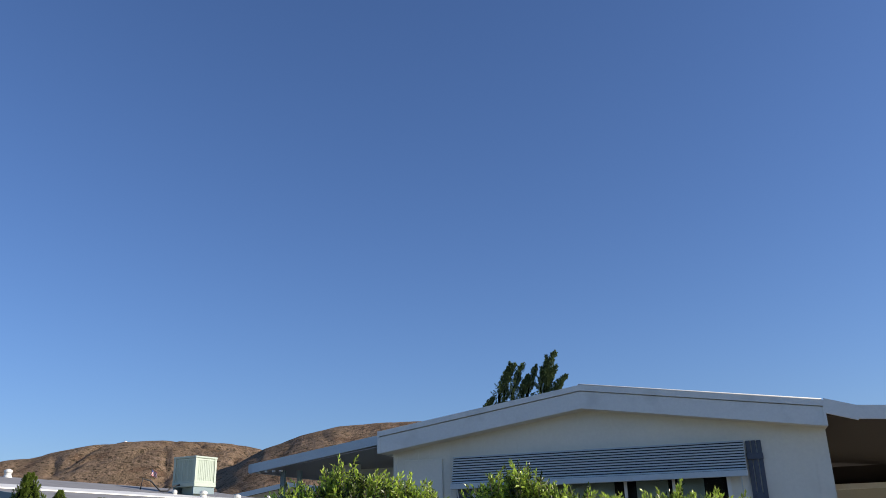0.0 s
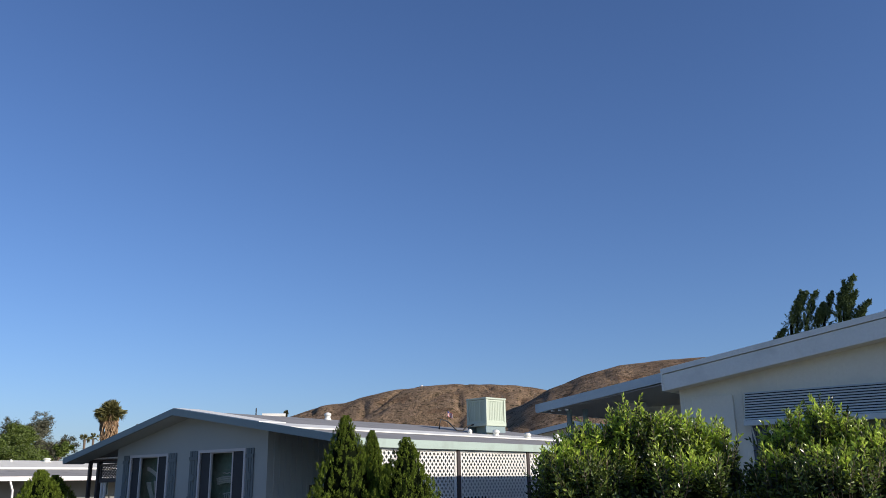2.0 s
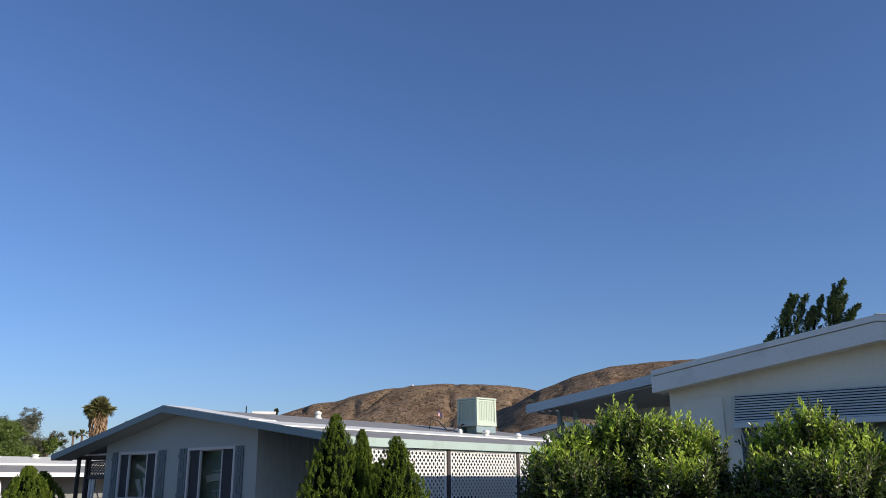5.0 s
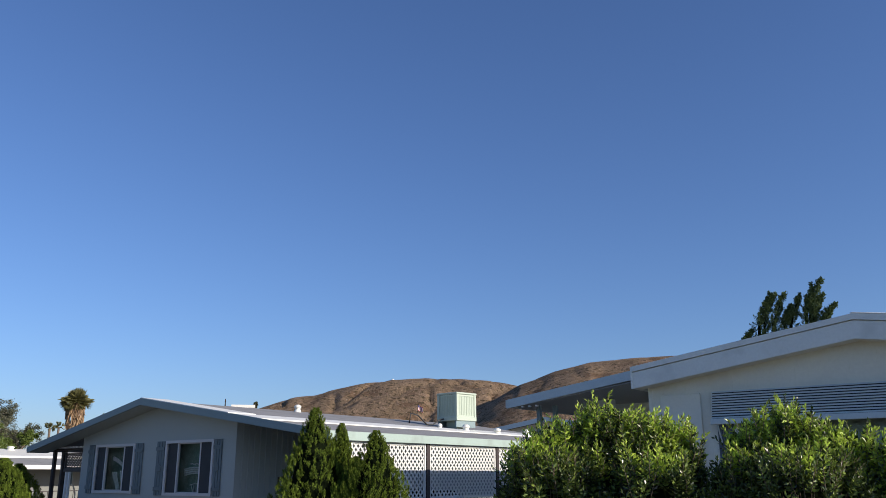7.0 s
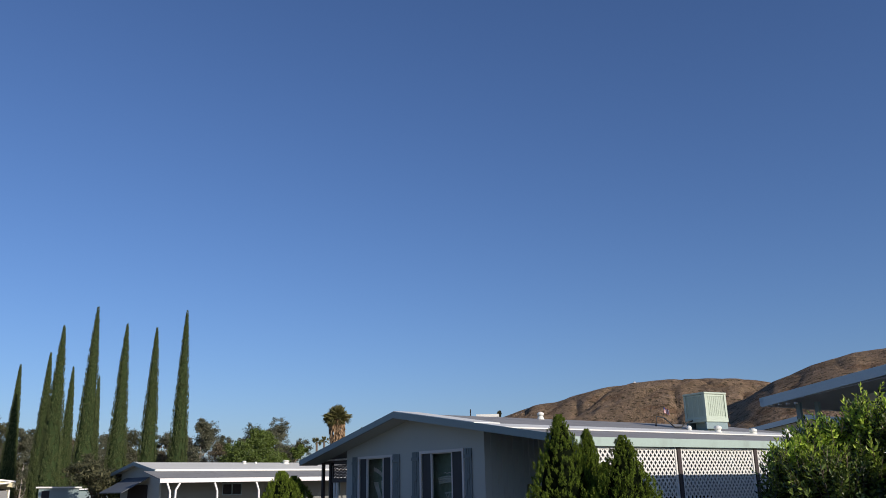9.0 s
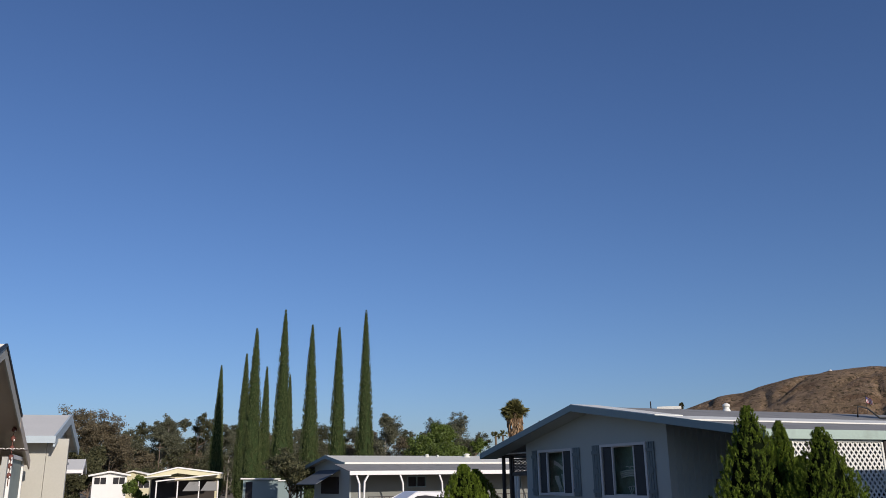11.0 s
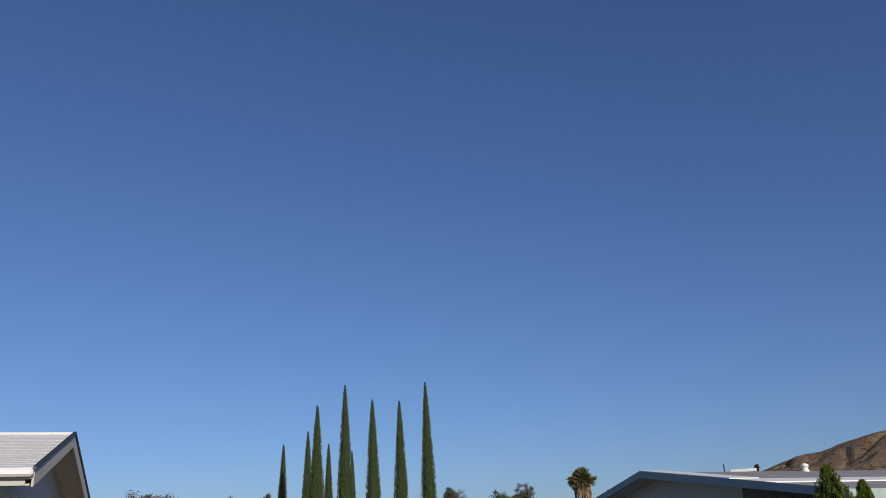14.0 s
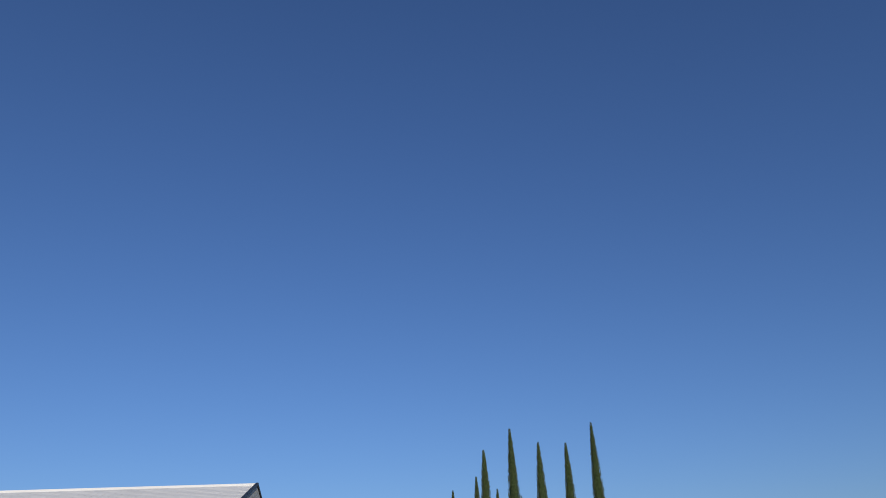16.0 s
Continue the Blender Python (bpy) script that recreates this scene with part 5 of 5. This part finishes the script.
def hedge_bush(m, shoots, label, seed, young=0.25, crown=2.36):
    """A broad-leaved shrub of many upright shoots. shoots: (x, y, top, spread, number); bright young leaves at the
    crown and dark ones deeper put light and shade into the colour.
    """
    rng = np.random.default_rng(seed)
    t = thing("hedge_bush", m, label, "bush", "bushes along the cream home")
    stems = bmesh.new()
    cs, ds, ls = [], [], []
    yc, yd, yl = [], [], []
    bc, bd, bl = [], [], []
    for x, y, top, spread, number in shoots:
        # near-black filler tube paints the shade inside the bush
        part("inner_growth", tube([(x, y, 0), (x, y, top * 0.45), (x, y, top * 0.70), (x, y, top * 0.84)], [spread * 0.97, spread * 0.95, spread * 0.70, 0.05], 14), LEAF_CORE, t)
        for i in range(int(130 + number * 3.0 + 620 * spread)):
            a = rng.random() * 2 * math.pi
            zf = rng.random() ** 0.6
            leader = rng.random() < 0.08
            if leader:
                zf = rng.uniform(0.85, 1.0)
            px, pz = (x + math.cos(a) * spread) * 11, zf * top * 12
            lump = math.sin(px + math.sin(pz * 0.6) * 1.5) + math.sin(pz + 1.7 * math.sin(px * 0.5 + seed))
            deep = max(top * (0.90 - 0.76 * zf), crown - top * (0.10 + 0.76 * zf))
            # thinner growth low down lets the black core show as shade
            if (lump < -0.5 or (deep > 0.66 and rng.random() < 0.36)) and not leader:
                continue
            rad = spread * (0.98 + 0.08 * lump) * math.sqrt(max(0.0, 1 - zf ** 4)) * rng.uniform(0.86, 1.05)
            root = np.array([x + math.cos(a) * rad, y + math.sin(a) * rad, top * (0.10 + 0.76 * zf)])
            way = np.array([math.cos(a) * 0.75 * (1 - 0.7 * zf), math.sin(a) * 0.75 * (1 - 0.7 * zf), 1.0]) + rng.normal(size=3) * 0.22
            way /= np.linalg.norm(way)
            reach = (rng.uniform(0.24, 0.37) if leader else rng.uniform(0.10, 0.24)) * min(1.0, top / 1.9)
            k = 22 if leader else 13
            f = np.linspace(0.0, 1.0, k)
            pts = root + way * (f * reach)[:, None]
            pts[:, 2] = np.minimum(pts[:, 2], top - 0.03)
            ang = np.arange(k) * 2.4 + rng.random() * 6
            e1 = np.cross(way, [0.3, 1.0, 0.1])
            e1 /= np.linalg.norm(e1)
            e2 = np.cross(way, e1)
            rise = np.interp(f, [0, 0.7, 1], [0.35, 0.7, 2.4])
            d = e1 * np.cos(ang)[:, None] + e2 * np.sin(ang)[:, None] + way * rise[:, None] + rng.normal(size=(k, 3)) * 0.22
            L = 0.066 * np.interp(f, [0, 0.6, 1], [1.0, 1.0, 0.7]) * rng.uniform(0.7, 1.25, k)
            # leaf colour follows depth: lit tone near the top, shaded tone below
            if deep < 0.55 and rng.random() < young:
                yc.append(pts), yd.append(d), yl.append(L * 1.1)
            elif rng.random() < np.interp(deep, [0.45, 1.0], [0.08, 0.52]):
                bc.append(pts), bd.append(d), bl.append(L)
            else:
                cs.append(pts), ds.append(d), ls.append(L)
            if leader or i % 40 == 0:
                tube([(x + math.cos(a) * rad * 0.5, y + math.sin(a) * rad * 0.5, root[2] - 0.4), tuple(root), tuple(pts[-1])], [0.006, 0.004, 0.002], 5, stems)
    for name, c, d, l, mat in (("foliage", cs, ds, ls, LEAF_HEDGE), ("young_foliage", yc, yd, yl, LEAF_YOUNG_LIT), ("inner_foliage", bc, bd, bl, LEAF_SHADED)):
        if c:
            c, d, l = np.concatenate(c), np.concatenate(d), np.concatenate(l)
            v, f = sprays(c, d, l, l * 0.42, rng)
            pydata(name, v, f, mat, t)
    part("stem_growth", stems, BARK, t)
    return t


BD = 9.0
def bush_at(yaw, up, spread, number, d=BD):
    x, y, _ = polar(yaw, d)
    return (x, y, 1.9 + d * math.tan(radians(up)) + 0.05, spread, number)


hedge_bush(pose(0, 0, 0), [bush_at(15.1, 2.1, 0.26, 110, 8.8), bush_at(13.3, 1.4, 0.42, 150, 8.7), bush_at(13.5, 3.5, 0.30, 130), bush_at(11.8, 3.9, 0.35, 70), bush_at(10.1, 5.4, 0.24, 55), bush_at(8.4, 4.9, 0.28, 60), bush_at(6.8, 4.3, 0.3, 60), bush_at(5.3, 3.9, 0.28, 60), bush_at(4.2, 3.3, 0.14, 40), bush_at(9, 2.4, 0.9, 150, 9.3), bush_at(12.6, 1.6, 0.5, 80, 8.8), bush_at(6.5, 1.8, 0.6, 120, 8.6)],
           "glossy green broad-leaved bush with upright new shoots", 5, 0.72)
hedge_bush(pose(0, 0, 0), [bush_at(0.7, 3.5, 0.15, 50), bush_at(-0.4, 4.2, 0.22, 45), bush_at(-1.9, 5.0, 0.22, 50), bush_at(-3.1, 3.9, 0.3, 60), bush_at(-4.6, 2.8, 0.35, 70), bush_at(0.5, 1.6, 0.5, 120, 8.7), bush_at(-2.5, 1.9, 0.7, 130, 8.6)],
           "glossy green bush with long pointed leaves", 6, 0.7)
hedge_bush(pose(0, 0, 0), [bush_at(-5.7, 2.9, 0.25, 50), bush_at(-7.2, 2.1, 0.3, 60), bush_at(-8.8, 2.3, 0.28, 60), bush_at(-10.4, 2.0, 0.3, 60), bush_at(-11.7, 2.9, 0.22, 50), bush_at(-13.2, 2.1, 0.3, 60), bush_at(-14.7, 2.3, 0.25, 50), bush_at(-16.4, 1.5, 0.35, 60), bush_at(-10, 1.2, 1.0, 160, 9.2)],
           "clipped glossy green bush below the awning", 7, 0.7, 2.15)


def round_hedge(m, r, h, label):
    rng = np.random.default_rng(9)
    t = thing("round_hedge", m, label, "bush")
    n = 60000
    u = unit(rng, n)
    u[:, 2] = abs(u[:, 2])
    c = u * [r, r, h] * rng.uniform(0.93, 1.0, (n, 1))
    v, f = sprays(c, u + rng.normal(size=(n, 3)) * 0.6, 0.030 * rng.uniform(0.7, 1.3, n), 0.018, rng)
    pydata("foliage", v, f, LEAF_TREE, t)
    part("inner_growth", tube([(0, 0, 0), (0, 0, h * 0.5), (0, 0, h * 0.8), (0, 0, h * 0.88)], [r * 0.86, r * 0.78, r * 0.5, 0.05], 20), LEAF_SHRUB, t)
    return t


round_hedge(pose(*polar(81.4, 10.4)), 1.30, 2.235, "clipped rounded green hedge before the porch")


def specks(centres, size, rng):
    """One small three-cornered leaf cluster at each centre, turned at random. Returns vertices and faces."""
    n = len(centres)
    a, b = unit(rng, n) * size[:, None], unit(rng, n) * size[:, None]
    v = np.stack([centres, centres + a, centres + b * 0.8], 1).reshape(-1, 3)
    return v, np.arange(n * 3).reshape(-1, 3)


def tree(name, m, h, spread, leaf, label, seed, trunk=0.22, bare=0.35, clumps=26, leaves=170, size=0.42, bark=None, group="", lobes=7):
    """A tree: tapered trunk, bent limbs to a few large lobes, and a ragged crown of small leaf tufts over them."""
    rng = np.random.default_rng(seed)
    t = thing(name, m, label, "tree", group)
    top = h * 0.72
    bend = rng.normal(size=2) * 0.05 * h
    tr = tube([(0, 0, 0), (bend[0] * 0.3, bend[1] * 0.3, h * bare), (bend[0], bend[1], top)], [trunk, trunk * 0.7, trunk * 0.2], 8)
    limbs = bmesh.new()
    cs = []
    hubs = []
    for i in range(lobes):
        a = 2.4 * i + rng.normal() * 0.4
        low = 0.30 if bare > 0.1 else 0.10
        zf = bare + (1 - bare) * (low + (0.82 - low) * ((i * 0.618 + 0.3) % 1.0))
        reach = spread * (0.25 + 0.55 * rng.random()) * (1.15 - 0.6 * (zf - bare) / (1 - bare))
        hub = np.array([math.cos(a) * reach + bend[0], math.sin(a) * reach + bend[1], zf * h])
        s = min(spread * 0.42, h * (1 - zf * 0.82) * 0.55) * rng.uniform(0.6, 1.1)
        hub[2] = min(hub[2], h - s * 0.80)
        hubs.append((hub, s))
        z1 = max(h * bare * 0.8, min(hub[2] - reach * 0.9, top * 0.9))
        k = z1 / top
        knee = np.array([(hub[0] + bend[0] * k) / 2 + rng.normal() * 0.2, (hub[1] + bend[1] * k) / 2 + rng.normal() * 0.2, (z1 + hub[2]) / 2 - 0.15])
        tube([(bend[0] * k, bend[1] * k, z1), tuple(knee), tuple(hub)], [trunk * 0.45, trunk * 0.3, trunk * 0.14], 5, limbs)
        for q in range(3):
            way = unit(rng, 1)[0]
            way[2] = abs(way[2]) * 0.8
            tube([tuple(hub), tuple(hub + way * s * 0.9)], [trunk * 0.13, trunk * 0.03], 4, limbs)
    for i in range(clumps):
        hub, s = hubs[i % lobes]
        way = unit(rng, 1)[0]
        way[2] = way[2] * 0.8 + 0.12
        at = hub + way * s * rng.uniform(0.25, 1.12)
        g = s * rng.uniform(0.22, 0.50)
        p = unit(rng, leaves) * (rng.random((leaves, 1)) ** 0.5) * [g, g, g * 0.6] + rng.normal(size=(leaves, 3)) * g * 0.22
        cs.append(p + at)
    part("trunk", tr, bark or BARK, t)
    part("limbs", limbs, bark or BARK, t)
    c = np.concatenate(cs)
    c[:, 2] *= h / c[:, 2].max()
    v, f = specks(c, size * rng.uniform(0.5, 1.3, len(c)), rng)
    pydata("crown", v, f, leaf, t)
    return t


def up_to(yaw, d, deg):
    return 1.9 + d * math.tan(radians(deg))


EUC = [  # yaw, distance, skyline in degrees, spread, kind
    (75.8, 120, 3.3, 4.0, 2), (73.2, 118, 4.7, 4.6, 2), (72.2, 122, 4.5, 4.6, 2), (71.0, 120, 4.2, 4.4, 2), (70.0, 140, 3.3, 3.6, 0), (69.3, 150, 3.8, 3.4, 1), (68.0, 138, 4.25, 4.2, 0), (66.9, 142, 4.0, 4.0, 0),
    (65.7, 136, 4.3, 4.2, 1), (64.6, 145, 3.7, 4.0, 0), (63.6, 150, 3.5, 4.2, 1), (62.6, 150, 3.3, 4.2, 0), (61.3, 155, 3.6, 4.4, 2), (60.0, 150, 3.2, 4.2, 0), (58.9, 152, 3.5, 4.0, 0),
    (57.6, 150, 3.7, 4.2, 1), (56.4, 156, 3.5, 4.0, 0), (55.2, 150, 3.5, 4.0, 2), (53.4, 140, 4.35, 4.0, 0), (52.2, 165, 2.7, 4.2, 2), (51.6, 170, 3.2, 3.4, 1), (50.6, 165, 2.6, 4.0, 2),
    (49.6, 150, 4.0, 4.4, 1), (48.2, 150, 4.35, 4.6, 0), (47.2, 160, 3.0, 4.2, 1), (46.2, 180, 2.5, 4.2, 2), (44.4, 175, 2.3, 4.0, 1), (43.2, 150, 3.2, 2.6, 0), (42.0, 180, 2.4, 4.0, 2)]
EUC += [(43.5 + 2.05 * k, 168 + 6 * (k % 3), 2.1 + 0.35 * ((k * 7) % 4) / 3 + (0.3 if k > 9 else 0), 6.2, 1 + k % 2) for k in range(16)]
# unseen trees added past the row's end, only to darken window reflections
EUC += [(78.5 + 4.5 * k, 90 + 12 * (k % 3), 3.6 + 0.4 * (k % 2), 4.6, k % 3) for k in range(12)]
EUC = [e for e in EUC if not 44.2 < e[0] < 46.5]
for i, (yaw, d, deg, spread, kind) in enumerate(EUC):
    leaf, lab = ((LEAF_EUC, "tall olive-green eucalyptus with a ragged crown"), (LEAF_SHRUB, "dark olive tree with a loose crown"), (LEAF_BROWN, "brownish dry tree with a broad crown"))[kind]
    tree("eucalyptus_tree", pose(*polar(yaw, d), 0, 0, yaw * 37), up_to(yaw, d, deg + 0.2), spread, leaf, lab, 200 + i, 0.19, 0.06 if kind else 0.22, 190, 106 if yaw < 78 else 16, 0.23, PALE_BARK if kind == 0 else BARK, "far trees", 20 if spread > 6 else 13 if kind else 9)
tree("broadleaf_tree", pose(*polar(49.2, 100)), up_to(49, 100, 3.85), 4.9, LEAF_TREE, "dense fresh green broadleaf tree behind the long home", 301, 0.3, 0.05, 420, 170, 0.21, lobes=26)
tree("broadleaf_tree", pose(*polar(50.7, 104)), up_to(50, 104, 2.6), 2.2, LEAF_TREE, "lower fresh green broadleaf tree", 302, 0.25, 0.1, 90, 240, 0.28, lobes=8)
tree("broadleaf_tree", pose(*polar(47.6, 104)), up_to(48, 104, 2.7), 2.8, LEAF_TREE, "rounded green broadleaf tree", 303, 0.25, 0.1, 90, 240, 0.28, lobes=8)
tree("broadleaf_tree", pose(*polar(71.6, 105)), up_to(49, 105, 2.4), 3.2, LEAF_SHRUB, "dark green tree behind the white homes", 304, 0.25, 0.06, 90, 240, 0.28, lobes=8)
tree("broadleaf_tree", pose(*polar(73.2, 100)), up_to(49, 100, 2.2), 3.0, LEAF_SHRUB, "dark green tree beside the street", 305, 0.25, 0.06, 90, 240, 0.28, lobes=8)
for k, (yaw, deg) in enumerate(((64.6, 1.9), (66.2, 2.1), (67.7, 2.0), (69.1, 2.2), (70.6, 2.1))):
    tree("broadleaf_tree", pose(*polar(yaw, 132 + 3 * (k % 2))), up_to(yaw, 132, deg), 5.2, (LEAF_SHRUB, LEAF_BROWN)[k % 2], "dull olive undergrowth tree below the eucalypts", 320 + k, 0.2, 0.02, 150, 100, 0.24, lobes=14)
tree("ornamental_tree", pose(*polar(59.6, 62)), up_to(49, 62, 2.3), 2.6, LEAF_SHRUB, "small bronze-green tree with an open crown", 306, 0.12, 0.15, 130, 60, 0.20, lobes=10)
tree("grey_shrub_tree", pose(*polar(63.8, 96)), up_to(49, 96, 2.4), 1.0, LEAF_EUC, "pale grey nearly bare shrub", 307, 0.15, 0.1, 40, 24, 0.22, PALE_BARK)
tree("shrub", pose(*polar(69.3, 86)), up_to(49, 86, 0.6), 1.6, LEAF_TREE, "green shrub beside the small white home", 308, 0.1, 0.05, 60, 80, 0.22)


# windswept conifer behind the cream home
def twisted_conifer(m, spires, label, seed):
    """Many upright spires that lean and curl towards their tips, each clad in ragged tufts. spires: (foot, tip, radius)."""
    rng = np.random.default_rng(seed)
    t = thing("twisted_conifer", m, label, "tree")
    part("trunk", tube([(0, 0, 0), (0, 0, 3), (0, 0, 5)], [0.35, 0.28, 0.2], 10), BARK, t)
    for foot, tip, r in spires:
        foot, tip = np.array(foot), np.array(tip)
        low = foot - [0.12, 0, 2.2]

        def along(q):
            q = np.asarray(q)[:, None]
            bow = np.array([-0.16, 0, 0]) * np.sin(np.pi * q)
            return (low + (foot - low) * q / 0.45) * (q < 0.45) + (foot + (tip - foot) * (q - 0.45) / 0.55) * (q >= 0.45) + bow
        tufts, k = 150, 36
        q = np.sort(rng.random(tufts) ** 0.9) * 0.985
        a = rng.random(tufts) * 2 * math.pi
        rad = 0.55 * r * np.clip((1 - q) / 0.55, 0, 1) ** 0.8 * rng.uniform(0.55, 1.05, tufts)
        root = along(q) + np.stack([np.cos(a) * rad, np.sin(a) * rad, np.zeros(tufts)], 1)
        way = np.stack([np.cos(a) * 0.60 + 0.18, np.sin(a) * 0.55, np.full(tufts, 1.0)], 1) + rng.normal(size=(tufts, 3)) * 0.25
        way /= np.linalg.norm(way, axis=1, keepdims=True)
        reach = (0.12 + 0.17 * np.clip((1 - q) / 0.5, 0, 1)) * rng.uniform(0.6, 1.25, tufts)
        f = rng.random((tufts, k)) ** 1.2
        c = root[:, None] + way[:, None] * (f * reach[:, None])[..., None] + rng.normal(size=(tufts, k, 3)) * (0.034 * (1.1 - f))[..., None]
        d = way[:, None] + rng.normal(size=(tufts, k, 3)) * 0.55
        n = tufts * k
        v, fc = sprays(c.reshape(-1, 3), d.reshape(-1, 3), 0.075 * rng.uniform(0.6, 1.4, n), 0.030, rng)
        spire = pydata("spire", v, fc, LEAF_PINE, t)
        qs = np.linspace(0, 0.95, 9)
        pts = along(qs)
        # the limb's near-black tone also paints the shade within the spire
        part("limb", tube([tuple(p) for p in pts], [max(0.012, r * 0.28 * min(1, (1 - x) / 0.6)) for x in qs], 7), LEAF_CORE, spire)
    return t


PD = 38.0


def conifer_point(yaw, deg):
    x, y, _ = polar(yaw, PD)
    cx, cy, _ = polar(-3.0, PD)
    return (x - cx, y - cy, 1.9 + PD * math.tan(radians(deg)))


SPIRES = [(conifer_point(*a), conifer_point(*b), r) for a, b, r in (
    ((-1.15, 9.1), (-1.89, 11.35), 0.30), ((-1.5, 9.6), (-2.17, 11.3), 0.20), ((-2.05, 9.2), (-2.72, 11.25), 0.29), ((-2.7, 9.1), (-3.12, 10.5), 0.17),
    ((-3.1, 9.2), (-3.67, 11.1), 0.30), ((-4.05, 9.3), (-4.47, 11.7), 0.32), ((-4.35, 9.9), (-5.04, 12.0), 0.26), ((-4.5, 9.6), (-5.02, 11.0), 0.22),
    ((-5.1, 9.3), (-5.7, 10.35), 0.22), ((-0.25, 8.0), (-0.5, 9.0), 0.16), ((0.05, 7.7), (-0.17, 8.6), 0.14))]
twisted_conifer(pose(*polar(-3.0, PD)), SPIRES, "dark green windswept conifer with many upright spires", 11)


# ---------------------------------------------------------------- palms
def palm(m, h, crown, label, seed, skirt=True, fronds=125):
    rng = np.random.default_rng(seed)
    t = thing("fan_palm", m, label, "palm tree", "palms")
    part("trunk", tube([(0, 0, 0), (0.1, 0, h * 0.5), (0, 0, h - crown * 0.45)], [0.4, 0.3, 0.26], 12), BARK, t)
    hub = np.array([0, 0, h - crown * 0.48])

    def fan(way, stem, blade, droop):
        """One fan frond: a stalk and a spread of pointed leaflets."""
        way = way / np.linalg.norm(way)
        end = hub + way * stem
        n = 11
        side = np.cross(way, np.array([0, 0, 1.0]) + rng.normal(size=3) * 0.7)
        side /= np.linalg.norm(side) + 1e-6
        up = np.cross(side, way)
        ang = np.linspace(-0.75, 0.75, n)
        d = way * np.cos(ang)[:, None] + side * np.sin(ang)[:, None] + up * 0.1 - np.array([0, 0, droop])
        v, f = sprays(np.repeat(end[None], n, 0), d, blade * np.cos(ang * 0.45), blade * 0.06, rng, np.repeat(up[None], n, 0))
        s = 0.03
        v2 = np.array([hub - side * s, hub + side * s, end])
        return np.concatenate([v, v2]), np.concatenate([f, [[len(v), len(v) + 1, len(v) + 2]]])

    def build(name, ways, mat, stem, blade, droop):
        vs, fs, k = [], [], 0
        for w in ways:
            v, f = fan(w, stem * rng.uniform(0.25, 1.1), blade * rng.uniform(0.85, 1.15), droop)
            vs.append(v), fs.append(f + k)
            k += len(v)
        pydata(name, np.concatenate(vs), np.concatenate(fs), mat, t)
    a = rng.random(fronds) * 2 * math.pi
    e = np.radians(rng.uniform(-30, 88, fronds))
    build("crown", np.stack([np.cos(a) * np.cos(e), np.sin(a) * np.cos(e), np.sin(e)], 1), LEAF_PALM, crown * 0.30, crown * 0.28, 0.22)
    if skirt:
        k = 420
        a = rng.random(k) * 2 * math.pi
        z = rng.random(k)
        r = crown * (0.11 + 0.12 * np.sin(np.clip(z * 1.2, 0, 1) * math.pi * 0.6))
        c = np.stack([np.cos(a) * r, np.sin(a) * r, h - crown * 1.4 + z * crown * 0.95], 1)
        d = np.stack([np.cos(a) * 0.35, np.sin(a) * 0.35, np.full(k, -1.6)], 1) + rng.normal(size=(k, 3)) * 0.15
        v, f = sprays(c, d, crown * 0.28, crown * 0.07, rng)
        pydata("skirt", v, f, SKIRT, t, "hanging skirt of dead brown fronds")
    return t


palm(pose(*polar(44.45, 108)), up_to(44, 108, 5.3), 3.5, "tall fan palm with a brown skirt of dead fronds", 21)
palm(pose(*polar(45.80, 215)), up_to(44, 215, 3.2), 3.0, "slender fan palm far behind the roofs", 22, False, 30)
palm(pose(*polar(45.30, 222)), up_to(44, 222, 3.22), 2.8, "thin fan palm far behind the roofs", 23, False, 30)
tree("distant_tree", pose(*polar(33.1, 120)), up_to(33, 120, 4.72), 0.9, LEAF_SHRUB, "distant dark tree top behind the grey roof", 309, 0.15, 0.5, 24, 120, 0.3)
tree("distant_tree", pose(*polar(42.6, 130)), up_to(33, 130, 3.75), 1.6, LEAF_EUC, "distant olive tree top beside the palm", 310, 0.2, 0.4, 24, 160, 0.3)
